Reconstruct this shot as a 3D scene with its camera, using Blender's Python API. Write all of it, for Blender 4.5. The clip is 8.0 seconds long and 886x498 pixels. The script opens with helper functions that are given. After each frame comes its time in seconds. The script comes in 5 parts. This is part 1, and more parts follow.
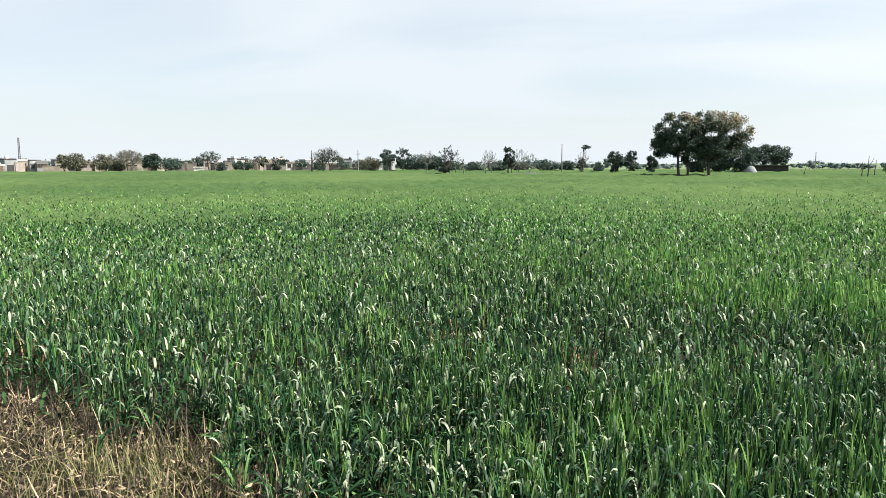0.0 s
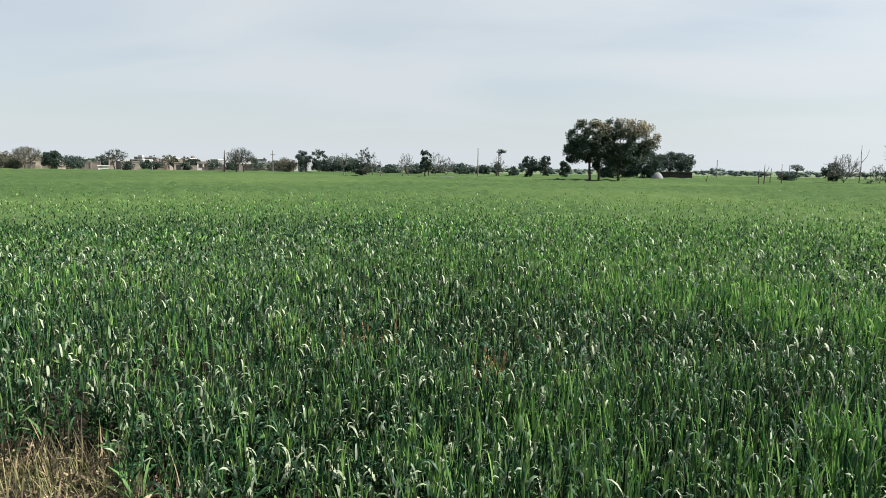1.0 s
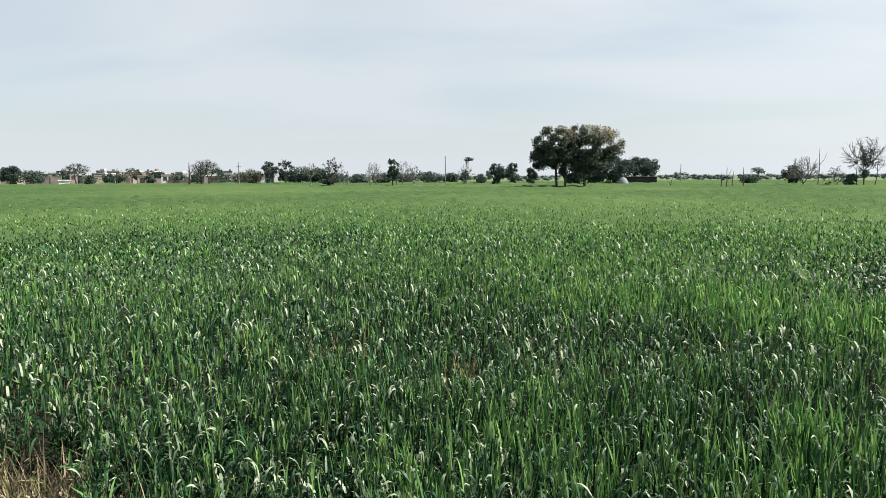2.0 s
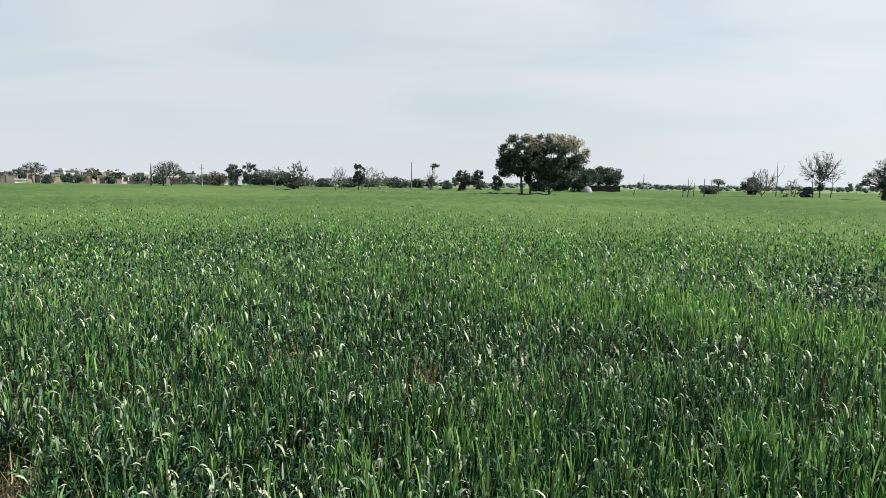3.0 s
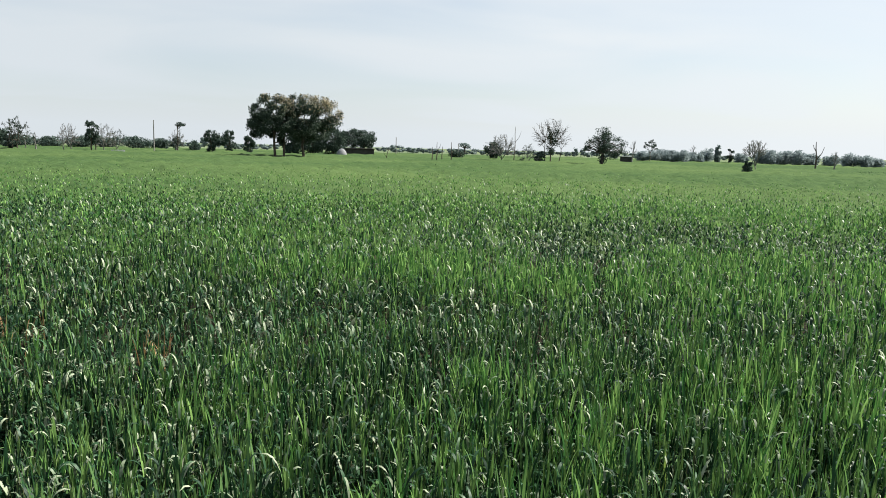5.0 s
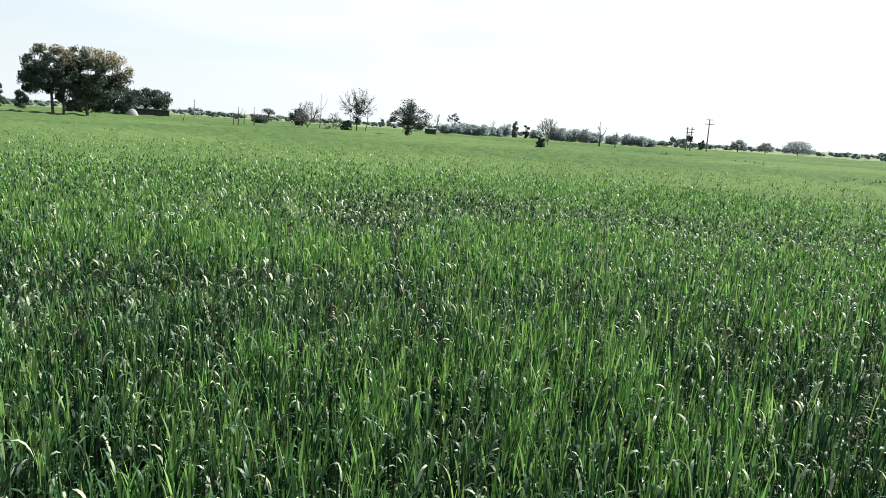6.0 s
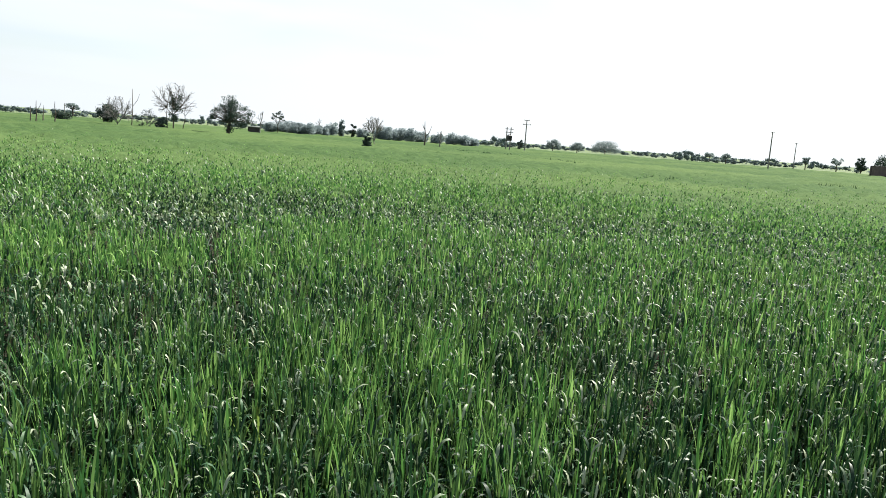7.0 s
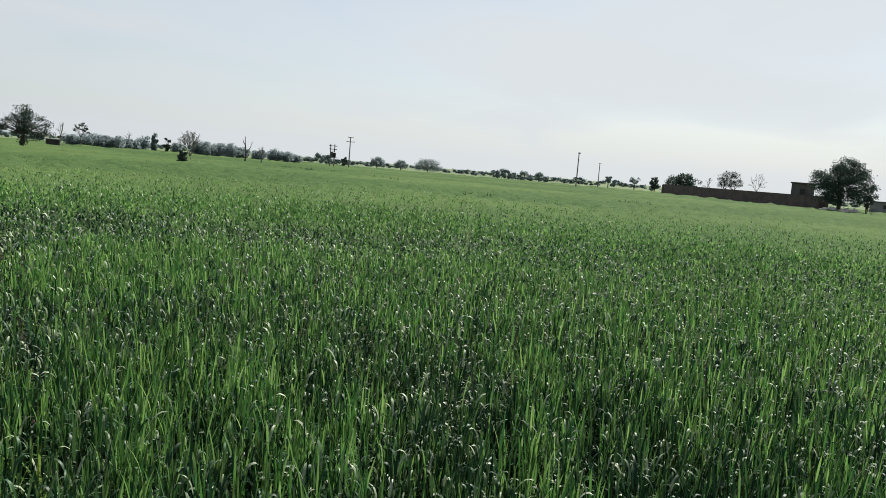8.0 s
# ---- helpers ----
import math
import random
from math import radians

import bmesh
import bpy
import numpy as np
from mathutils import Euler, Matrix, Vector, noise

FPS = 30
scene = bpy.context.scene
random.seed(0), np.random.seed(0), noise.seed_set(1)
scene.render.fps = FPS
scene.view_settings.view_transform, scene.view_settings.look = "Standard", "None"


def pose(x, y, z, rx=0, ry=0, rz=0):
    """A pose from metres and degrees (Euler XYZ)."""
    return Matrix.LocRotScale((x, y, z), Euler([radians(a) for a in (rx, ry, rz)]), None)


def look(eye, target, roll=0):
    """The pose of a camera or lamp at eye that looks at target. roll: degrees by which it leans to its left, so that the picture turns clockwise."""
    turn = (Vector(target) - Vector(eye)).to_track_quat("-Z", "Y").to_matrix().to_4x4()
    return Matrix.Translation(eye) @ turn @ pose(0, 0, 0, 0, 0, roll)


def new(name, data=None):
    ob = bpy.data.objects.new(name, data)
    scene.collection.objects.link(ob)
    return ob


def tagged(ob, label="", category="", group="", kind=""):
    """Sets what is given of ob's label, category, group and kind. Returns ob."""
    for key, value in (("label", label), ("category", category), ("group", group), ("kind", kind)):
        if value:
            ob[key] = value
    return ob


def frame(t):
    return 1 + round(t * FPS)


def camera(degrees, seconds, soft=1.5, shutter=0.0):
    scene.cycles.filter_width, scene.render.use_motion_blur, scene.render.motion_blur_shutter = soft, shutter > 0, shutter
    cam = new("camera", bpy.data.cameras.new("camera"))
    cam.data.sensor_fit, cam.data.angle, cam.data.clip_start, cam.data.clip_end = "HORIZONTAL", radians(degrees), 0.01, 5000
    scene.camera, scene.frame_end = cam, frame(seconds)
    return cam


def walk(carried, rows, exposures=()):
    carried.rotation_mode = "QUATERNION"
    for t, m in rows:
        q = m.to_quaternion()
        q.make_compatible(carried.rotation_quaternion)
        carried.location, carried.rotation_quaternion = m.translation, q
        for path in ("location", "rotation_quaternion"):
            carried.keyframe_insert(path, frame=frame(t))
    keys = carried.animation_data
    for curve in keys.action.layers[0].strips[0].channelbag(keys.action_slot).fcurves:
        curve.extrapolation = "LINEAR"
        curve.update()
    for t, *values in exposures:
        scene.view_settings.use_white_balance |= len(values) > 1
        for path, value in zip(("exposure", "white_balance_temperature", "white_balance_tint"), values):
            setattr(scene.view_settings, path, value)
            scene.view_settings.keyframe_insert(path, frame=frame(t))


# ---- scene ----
cam = camera(61.4, 8.0, soft=0.9)

# seconds, heading east of north, pitch, roll (degrees); the phone is held at arm's length and swings round the body
ARM = 0.45
TURNS = [
    (0.0, -18.08, -6.49, -0.16),
    (0.5, -15.47, -6.11, 0.00),
    (1.0, -11.68, -6.25, 0.68),
    (1.5, -10.37, -5.86, -0.12),
    (3.0, -6.64, -5.13, 0.74),
    (3.5, -5.38, -4.74, 1.02),
    (3.7, -4.72, -4.72, 0.85),
    (3.9, -1.95, -6.05, 0.95),
    (4.0, -1.12, -7.46, 0.82),
    (4.5, 4.74, -6.65, 1.60),
    (5.0, 12.00, -7.66, 1.45),
    (5.2, 16.55, -7.80, 2.25),
    (6.3, 30.20, -9.58, 3.80),
    (6.5, 33.00, -9.13, 3.72),
    (7.0, 40.09, -8.50, 4.15),
    (7.5, 47.82, -7.66, 5.75),
    (8.0, 53.33, -6.17, 4.80),
]


def held(yaw, pitch, roll):
    a, p = radians(yaw), radians(pitch)
    eye = Vector((ARM * math.sin(a), ARM * math.cos(a), 2.1))
    way = Vector((math.sin(a) * math.cos(p), math.cos(a) * math.cos(p), math.sin(p)))
    return look(eye, eye + way * 10, roll)


walk(cam, [(t, held(y, p, r)) for t, y, p, r in TURNS], exposures=[(0, 1.49), (0.5, 1.42), (1, 1.16), (1.5, 1.25), (3, 1.20), (3.5, 1.22), (4, 1.19), (4.5, 1.36), (5.1, 1.22), (6.5, 1.68), (7.2, 1.42), (7.55, 1.27), (8, 0.94)])

# ---- sky and sun ----
SUN_AZ, SUN_EL = 82, 46
world = bpy.data.worlds.new("sky")
scene.world = world
world.use_nodes = True
wn, wl = world.node_tree.nodes, world.node_tree.links
bg = wn["Background"]


def wnode(kind, **values):
    n = wn.new(kind)
    for k, v in values.items():
        n.inputs[k].default_value = v
    return n


sky = wn.new("ShaderNodeTexSky")
sky.sky_type, sky.sun_disc = "NISHITA", False
sky.sun_elevation, sky.sun_rotation = radians(SUN_EL), radians(SUN_AZ)
sky.dust_density = 1.0
scaled = wn.new("ShaderNodeVectorMath")
scaled.operation = "SCALE"
scaled.inputs["Scale"].default_value = 0.13
wl.new(sky.outputs[0], scaled.inputs[0])
# thin high cloud, laid out on a flat layer overhead
coords = wn.new("ShaderNodeTexCoord")
split = wn.new("ShaderNodeSeparateXYZ")
wl.new(coords.outputs["Generated"], split.inputs[0])
lift = wn.new("ShaderNodeMath")
lift.operation = "MAXIMUM"
lift.inputs[1].default_value = 0.0
wl.new(split.outputs["Z"], lift.inputs[0])
add = wn.new("ShaderNodeMath")
add.inputs[1].default_value = 0.16
wl.new(lift.outputs[0], add.inputs[0])
flat = []
for axis in "XY":
    d = wn.new("ShaderNodeMath")
    d.operation = "DIVIDE"
    wl.new(split.outputs[axis], d.inputs[0])
    wl.new(add.outputs[0], d.inputs[1])
    flat.append(d)
join = wn.new("ShaderNodeCombineXYZ")
wl.new(flat[0].outputs[0], join.inputs["X"])
wl.new(flat[1].outputs[0], join.inputs["Y"])
turn = wn.new("ShaderNodeMapping")
turn.inputs["Rotation"].default_value = (0, 0, radians(28))
turn.inputs["Scale"].default_value = (0.7, 0.95, 1)
turn.inputs["Location"].default_value = (0.4, 1.3, 0)
wl.new(join.outputs[0], turn.inputs[0])
cloud = wnode("ShaderNodeTexNoise", Scale=0.9, Detail=4.0, Roughness=0.45, Distortion=0.5)
wl.new(turn.outputs[0], cloud.inputs["Vector"])
veil = wn.new("ShaderNodeMapRange")
for k, v in zip(("From Min", "From Max", "To Min", "To Max"), (0.38, 0.62, 0.62, 0.98)):
    veil.inputs[k].default_value = v
wl.new(cloud.outputs["Fac"], veil.inputs["Value"])
clear = wn.new("ShaderNodeMapRange")
for k, v in zip(("From Min", "From Max", "To Min", "To Max"), (0.28, 0.95, 1.0, 0.25)):
    clear.inputs[k].default_value = v
wl.new(lift.outputs[0], clear.inputs["Value"])
thin = wn.new("ShaderNodeMath")
thin.operation = "MULTIPLY"
wl.new(veil.outputs[0], thin.inputs[0])
wl.new(clear.outputs[0], thin.inputs[1])
low = wn.new("ShaderNodeMapRange")
for k, v in zip(("From Min", "From Max", "To Min", "To Max"), (0.02, 0.16, 1.0, 0.0)):
    low.inputs[k].default_value = v
wl.new(lift.outputs[0], low.inputs["Value"])
thick = wn.new("ShaderNodeMath")
thick.operation = "MAXIMUM"
wl.new(thin.outputs[0], thick.inputs[0])
hz = wn.new("ShaderNodeMath")
hz.operation = "MULTIPLY"
hz.inputs[1].default_value = 0.97
wl.new(low.outputs[0], hz.inputs[0])
wl.new(hz.outputs[0], thick.inputs[1])
mixw = wn.new("ShaderNodeMix")
mixw.data_type = "RGBA"
wl.new(thick.outputs[0], mixw.inputs["Factor"])
wl.new(scaled.outputs[0], mixw.inputs["A"])
toward = wn.new("ShaderNodeVectorMath")
toward.operation = "DOT_PRODUCT"
wl.new(coords.outputs["Generated"], toward.inputs[0])
toward.inputs[1].default_value = (math.sin(radians(SUN_AZ)) * math.cos(radians(SUN_EL)), math.cos(radians(SUN_AZ)) * math.cos(radians(SUN_EL)), math.sin(radians(SUN_EL)))
gleam = wn.new("ShaderNodeMapRange")
gleam.interpolation_type = "SMOOTHSTEP"
for k, v in zip(("From Min", "From Max", "To Min", "To Max"), (0.0, 0.76, 0.0, 1.0)):
    gleam.inputs[k].default_value = v
wl.new(toward.outputs["Value"], gleam.inputs["Value"])
haze = wn.new("ShaderNodeMix")
haze.data_type = "RGBA"
wl.new(gleam.outputs[0], haze.inputs["Factor"])
haze.inputs["A"].default_value = (0.69, 0.748, 0.795, 1)
haze.inputs["B"].default_value = (0.86, 0.91, 0.945, 1)
wl.new(haze.outputs["Result"], mixw.inputs["B"])
wl.new(mixw.outputs["Result"], bg.inputs["Color"])
bg.inputs["Strength"].default_value = 0.44

sun = new("sun", bpy.data.lights.new("sun", "SUN"))
sun.data.energy, sun.data.angle, sun.data.color = 5.0, radians(0.6), (1, 0.95, 0.86)
sa, se = radians(SUN_AZ), radians(SUN_EL)
sun.matrix_world = look((math.sin(sa) * math.cos(se) * 50, math.cos(sa) * math.cos(se) * 50, math.sin(se) * 50), (0, 0, 0))

# ---- materials ----


def material(name, colours, rough=0.7, scale=3.0, detail=4.0, fine=0.0, island=0.0, see=0.0, bump=0.0, spec=0.5, metal=0.0, patch=None, mid=0.5):
    """Base colour over a noise between two colours; island: share of variation per loose piece; see: light let through; patch: (scale, colour, amount) at a larger size."""
    m = bpy.data.materials.new(name)
    m.use_nodes = True
    n, l = m.node_tree.nodes, m.node_tree.links
    b = n["Principled BSDF"]
    b.inputs["Roughness"].default_value = rough
    b.inputs["Specular IOR Level"].default_value = spec
    b.inputs["Metallic"].default_value = metal
    geo = n.new("ShaderNodeNewGeometry")
    tex = n.new("ShaderNodeTexNoise")
    tex.inputs["Scale"].default_value, tex.inputs["Detail"].default_value = scale, detail
    l.new(geo.outputs["Position"], tex.inputs["Vector"])
    fac = tex.outputs["Fac"]
    if island:
        mx = n.new("ShaderNodeMix")
        mx.inputs["Factor"].default_value = island
        l.new(fac, mx.inputs["A"])
        l.new(geo.outputs["Random Per Island"], mx.inputs["B"])
        fac = mx.outputs["Result"]
    ramp = n.new("ShaderNodeValToRGB")
    ramp.color_ramp.elements[0].position, ramp.color_ramp.elements[1].position = (0.3, 0.7) if not island else (0.15, 0.85)
    ramp.color_ramp.elements[0].color, ramp.color_ramp.elements[1].color = (*colours[0], 1), (*colours[-1], 1)
    if len(colours) == 3:
        e = ramp.color_ramp.elements.new(mid)
        e.color = (*colours[1], 1)
    l.new(fac, ramp.inputs["Fac"])
    col = ramp.outputs["Color"]
    if patch:
        big = n.new("ShaderNodeTexNoise")
        big.inputs["Scale"].default_value, big.inputs["Detail"].default_value = patch[0], 3.0
        l.new(geo.outputs["Position"], big.inputs["Vector"])
        rng = n.new("ShaderNodeMapRange")
        for k, v in zip(("From Min", "From Max", "To Min", "To Max"), (0.42, 0.62, 0.0, patch[2])):
            rng.inputs[k].default_value = v
        l.new(big.outputs["Fac"], rng.inputs["Value"])
        mp = n.new("ShaderNodeMix")
        mp.data_type = "RGBA"
        l.new(rng.outputs[0], mp.inputs["Factor"])
        l.new(col, mp.inputs["A"])
        mp.inputs["B"].default_value = (*patch[1], 1)
        col = mp.outputs["Result"]
    l.new(col, b.inputs["Base Color"])
    if bump:
        bt = n.new("ShaderNodeTexNoise")
        bt.inputs["Scale"].default_value, bt.inputs["Detail"].default_value = fine or scale * 6, 6.0
        l.new(geo.outputs["Position"], bt.inputs["Vector"])
        bn = n.new("ShaderNodeBump")
        bn.inputs["Strength"].default_value, bn.inputs["Distance"].default_value = bump, 0.05
        l.new(bt.outputs["Fac"], bn.inputs["Height"])
        l.new(bn.outputs["Normal"], b.inputs["Normal"])
    if see:
        tr = n.new("ShaderNodeBsdfTranslucent")
        l.new(col, tr.inputs["Color"])
        ms = n.new("ShaderNodeMixShader")
        ms.inputs["Fac"].default_value = see
        l.new(b.outputs[0], ms.inputs[1])
        l.new(tr.outputs[0], ms.inputs[2])
        l.new(ms.outputs[0], n["Material Output"].inputs["Surface"])
    return m


# wide dark-to-light range per blade puts sun-and-shade contrast into the colour
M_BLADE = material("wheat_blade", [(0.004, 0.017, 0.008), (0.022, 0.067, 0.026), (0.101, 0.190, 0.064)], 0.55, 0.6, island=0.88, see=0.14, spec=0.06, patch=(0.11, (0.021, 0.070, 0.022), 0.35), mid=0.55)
# the dark end of the stem colour stands in for shade low down
M_STEM = material("wheat_stem", [(0.007, 0.018, 0.006), (0.038, 0.054, 0.020), (0.15, 0.15, 0.08)], 0.65, 0.8, island=0.85, see=0.03, spec=0.1, mid=0.65)
M_EAR = material("wheat_ear", [(0.065, 0.15, 0.037), (0.145, 0.24, 0.068)], 0.6, 0.8, island=0.6, see=0.2, spec=0.2)
# the pale end paints sky sheen on arched blades into their colour
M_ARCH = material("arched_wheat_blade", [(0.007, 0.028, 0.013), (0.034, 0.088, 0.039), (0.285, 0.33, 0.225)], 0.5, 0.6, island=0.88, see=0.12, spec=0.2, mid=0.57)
M_PALE = material("pale_wheat_blade", [(0.028, 0.096, 0.025), (0.082, 0.200, 0.045), (0.215, 0.365, 0.105)], 0.6, 0.6, island=0.85, see=0.36, spec=0.06)
M_SHEET = material("wheat_far", [(0.034, 0.065, 0.024), (0.058, 0.098, 0.035)], 0.9, 1.7, 8, bump=1.0, fine=7, spec=0.02, patch=(0.035, (0.075, 0.116, 0.041), 0.8))
# near-black brown puts the shade of gaps between plants into the soil colour
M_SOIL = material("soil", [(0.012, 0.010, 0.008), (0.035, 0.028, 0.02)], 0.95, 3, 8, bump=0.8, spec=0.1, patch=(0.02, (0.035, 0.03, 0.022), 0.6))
# green farmland colour, lightened to paint in distance haze
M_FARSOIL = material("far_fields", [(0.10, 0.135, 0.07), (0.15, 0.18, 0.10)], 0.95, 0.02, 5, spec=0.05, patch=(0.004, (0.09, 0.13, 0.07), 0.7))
M_STRAW = material("dry_straw", [(0.025, 0.017, 0.011), (0.1, 0.07, 0.042), (0.36, 0.28, 0.175)], 0.75, 2, island=0.88, see=0.06, mid=0.55)
M_DRYGREEN = material("dry_green_grass", [(0.09, 0.10, 0.035), (0.2, 0.2, 0.075)], 0.7, 2, island=0.7, see=0.25)
M_TAN = material("dead_leaf", [(0.22, 0.12, 0.05), (0.4, 0.25, 0.11)], 0.7, 2, island=0.7, see=0.25)
M_LIME = material("pale_green_leaf", [(0.16, 0.26, 0.05), (0.24, 0.33, 0.08)], 0.5, 2, island=0.7, see=0.35)
M_BARK = material("bark", [(0.035, 0.028, 0.022), (0.09, 0.072, 0.055)], 0.9, 4, 6, bump=0.5)
M_PALEBARK = material("pale_bark", [(0.09, 0.08, 0.068), (0.18, 0.16, 0.13)], 0.9, 4, 6, bump=0.4)
M_DARKLEAF = material("dark_leaf", [(0.028, 0.048, 0.04), (0.058, 0.085, 0.064)], 0.8, 0.8, island=0.4, see=0.25, spec=0.12)
M_BIGLEAF = material("broad_leaf", [(0.018, 0.034, 0.026), (0.056, 0.08, 0.054)], 0.7, 0.5, island=0.6, see=0.15, spec=0.18)
# rust leaf colour, lightened to paint in sunlight on the crown tops
M_SUNLIT_RUST = material("sunlit_rust_leaf", [(0.09, 0.088, 0.058), (0.42, 0.355, 0.23)], 0.6, 0.7, island=0.8, see=0.25, spec=0.2)
# blue shift in this leaf colour stands in for distance haze
M_BLUELEAF = material("haze_blue_leaf", [(0.042, 0.068, 0.06), (0.085, 0.115, 0.095)], 0.9, 0.8, island=0.4, see=0.25, spec=0.08)
M_GREYLEAF = material("dry_season_leaf", [(0.075, 0.08, 0.058), (0.135, 0.138, 0.1)], 0.9, 0.8, island=0.4, see=0.25, spec=0.08)
M_TWIG = material("twig", [(0.088, 0.085, 0.081), (0.17, 0.163, 0.152)], 0.9, 3)
# pale blue-grey of these two leaf colours is painted-in distance haze
M_FARLEAF = material("hazed_wood_leaf", [(0.125, 0.165, 0.165), (0.18, 0.22, 0.215)], 1.0, 0.3, island=0.15, spec=0.0, see=0.5)
M_HEDGELEAF = material("hazed_hedge_leaf", [(0.185, 0.23, 0.24), (0.26, 0.31, 0.315)], 1.0, 0.3, island=0.15, spec=0.0, see=0.5)
M_CONCRETE = material("pole_concrete", [(0.12, 0.115, 0.105), (0.22, 0.21, 0.19)], 0.85, 2, 6, bump=0.2)
M_IRON = material("painted_iron", [(0.03, 0.03, 0.032), (0.07, 0.065, 0.06)], 0.55, 6, metal=0.3)
M_BRICK = material("dark_brick", [(0.055, 0.043, 0.043), (0.105, 0.078, 0.074)], 0.9, 1.2, 8, bump=0.5, fine=12)
M_PINK = material("brick_plaster", [(0.16, 0.132, 0.12), (0.275, 0.232, 0.212)], 0.9, 0.6, 7, bump=0.3)
M_BEIGE = material("mud_plaster", [(0.15, 0.13, 0.105), (0.29, 0.26, 0.21)], 0.9, 0.6, 7, bump=0.3)
M_WHITE = material("whitewash", [(0.36, 0.36, 0.35), (0.6, 0.6, 0.58)], 0.85, 0.8, 7, bump=0.2)
M_GREYWALL = material("grey_plaster", [(0.13, 0.14, 0.15), (0.24, 0.24, 0.24)], 0.9, 0.8, 7, bump=0.3)
# grey plaster darkened to paint the shade on the face it shows
M_SHADEPLASTER = material("shade_dark_plaster", [(0.06, 0.058, 0.054), (0.13, 0.125, 0.115)], 0.9, 0.9, 7, bump=0.3)
# near-black panels put the unlit inside of openings into colour
M_OPENINGSHADE = material("opening_shade", [(0.015, 0.014, 0.013), (0.03, 0.028, 0.025)], 0.6, 2)
# near-black brick for the sheds and roofs that look darkest
M_NEARBLACK = material("near_black_brick", [(0.022, 0.02, 0.02), (0.05, 0.045, 0.042)], 0.9, 1.5, 7, bump=0.4)
M_WOOD = material("weathered_wood", [(0.07, 0.05, 0.035), (0.14, 0.1, 0.07)], 0.85, 5)
M_STRAWMOUND = material("pale_fodder", [(0.36, 0.345, 0.31), (0.6, 0.58, 0.53)], 0.9, 2.5, 7, bump=0.8)

# ---- mesh tools ----
ORIGIN = Vector((0.15, 0.42, 0))


def place(az, d):
    """A spot on the ground by its bearing (degrees east of north, warped to fit the camera's view) and distance."""
    return Vector((ORIGIN.x + d * math.sin(radians(az)), ORIGIN.y + d * math.cos(radians(az)), 0))


# top angles are scaled along the horizon to fit the camera's view
def height(d, el):
    return 2.1 + d * math.tan(radians(el))


def raw_mesh(name, verts, faces4, faces3, mats, index=None, smooth=False):
    """A mesh from arrays: quads first, then triangles."""
    q, t = np.asarray(faces4, np.int32).reshape(-1, 4), np.asarray(faces3, np.int32).reshape(-1, 3)
    me = bpy.data.meshes.new(name)
    v = np.asarray(verts, np.float32).reshape(-1, 3)
    me.vertices.add(len(v))
    me.vertices.foreach_set("co", v.ravel())
    me.loops.add(q.size + t.size)
    me.loops.foreach_set("vertex_index", np.concatenate([q.ravel(), t.ravel()]))
    me.polygons.add(len(q) + len(t))
    me.polygons.foreach_set("loop_start", np.concatenate([np.arange(len(q)) * 4, q.size + np.arange(len(t)) * 3]).astype(np.int32))
    for m in mats:
        me.materials.append(m)
    if index is not None:
        me.polygons.foreach_set("material_index", np.asarray(index, np.int32))
    if smooth:
        me.polygons.foreach_set("use_smooth", np.ones(len(q) + len(t), bool))
    me.update()
    me.validate()
    return me


def part(name, bm, mat, parent, label=""):
    me = bpy.data.meshes.new(name)
    bm.to_mesh(me)
    bm.free()
    me.materials.append(mat)
    ob = new(name, me)
    ob.parent = parent
    return tagged(ob, label)


def mesh_part(name, me, parent, label=""):
    ob = new(name, me)
    ob.parent = parent
    return tagged(ob, label)


def thing(name, where, label, category, group="", kind="", turn_z=0.0):
    ob = new(name)
    ob.matrix_world = pose(where[0], where[1], where[2] if len(where) > 2 else 0, 0, 0, turn_z)
    ob.empty_display_size = 0.3
    return tagged(ob, label, category, group, kind)


def add_box(bm, x0, x1, y0, y1, z0, z1, bevel=0.0):
    vs = [bm.verts.new((x, y, z)) for z in (z0, z1) for y in (y0, y1) for x in (x0, x1)]
    fs = [bm.faces.new([vs[i] for i in f]) for f in ((0, 2, 3, 1), (4, 5, 7, 6), (0, 1, 5, 4), (2, 6, 7, 3), (0, 4, 6, 2), (1, 3, 7, 5))]
    if bevel:
        es = {e for f in fs for e in f.edges}
        bmesh.ops.bevel(bm, geom=list(es), offset=bevel, segments=1, affect="EDGES")


def box_bm(*dims, bevel=0.0):
    bm = bmesh.new()
    add_box(bm, *dims, bevel=bevel)
    return bm


def add_tube(bm, points, radii, sides=6):
    """A tapered tube along points."""
    rings = []
    pts = [Vector(p) for p in points]
    for i, p in enumerate(pts):
        way = (pts[min(i + 1, len(pts) - 1)] - pts[max(i - 1, 0)]).normalized()
        a = way.orthogonal().normalized()
        b = way.cross(a)
        rings.append([bm.verts.new(p + (a * math.cos(2 * math.pi * k / sides) + b * math.sin(2 * math.pi * k / sides)) * radii[i]) for k in range(sides)])
    for r0, r1 in zip(rings, rings[1:]):
        for k in range(sides):
            bm.faces.new((r0[k], r0[(k + 1) % sides], r1[(k + 1) % sides], r1[k]))
    bm.faces.new(rings[-1])
    bm.faces.new(rings[0][::-1])


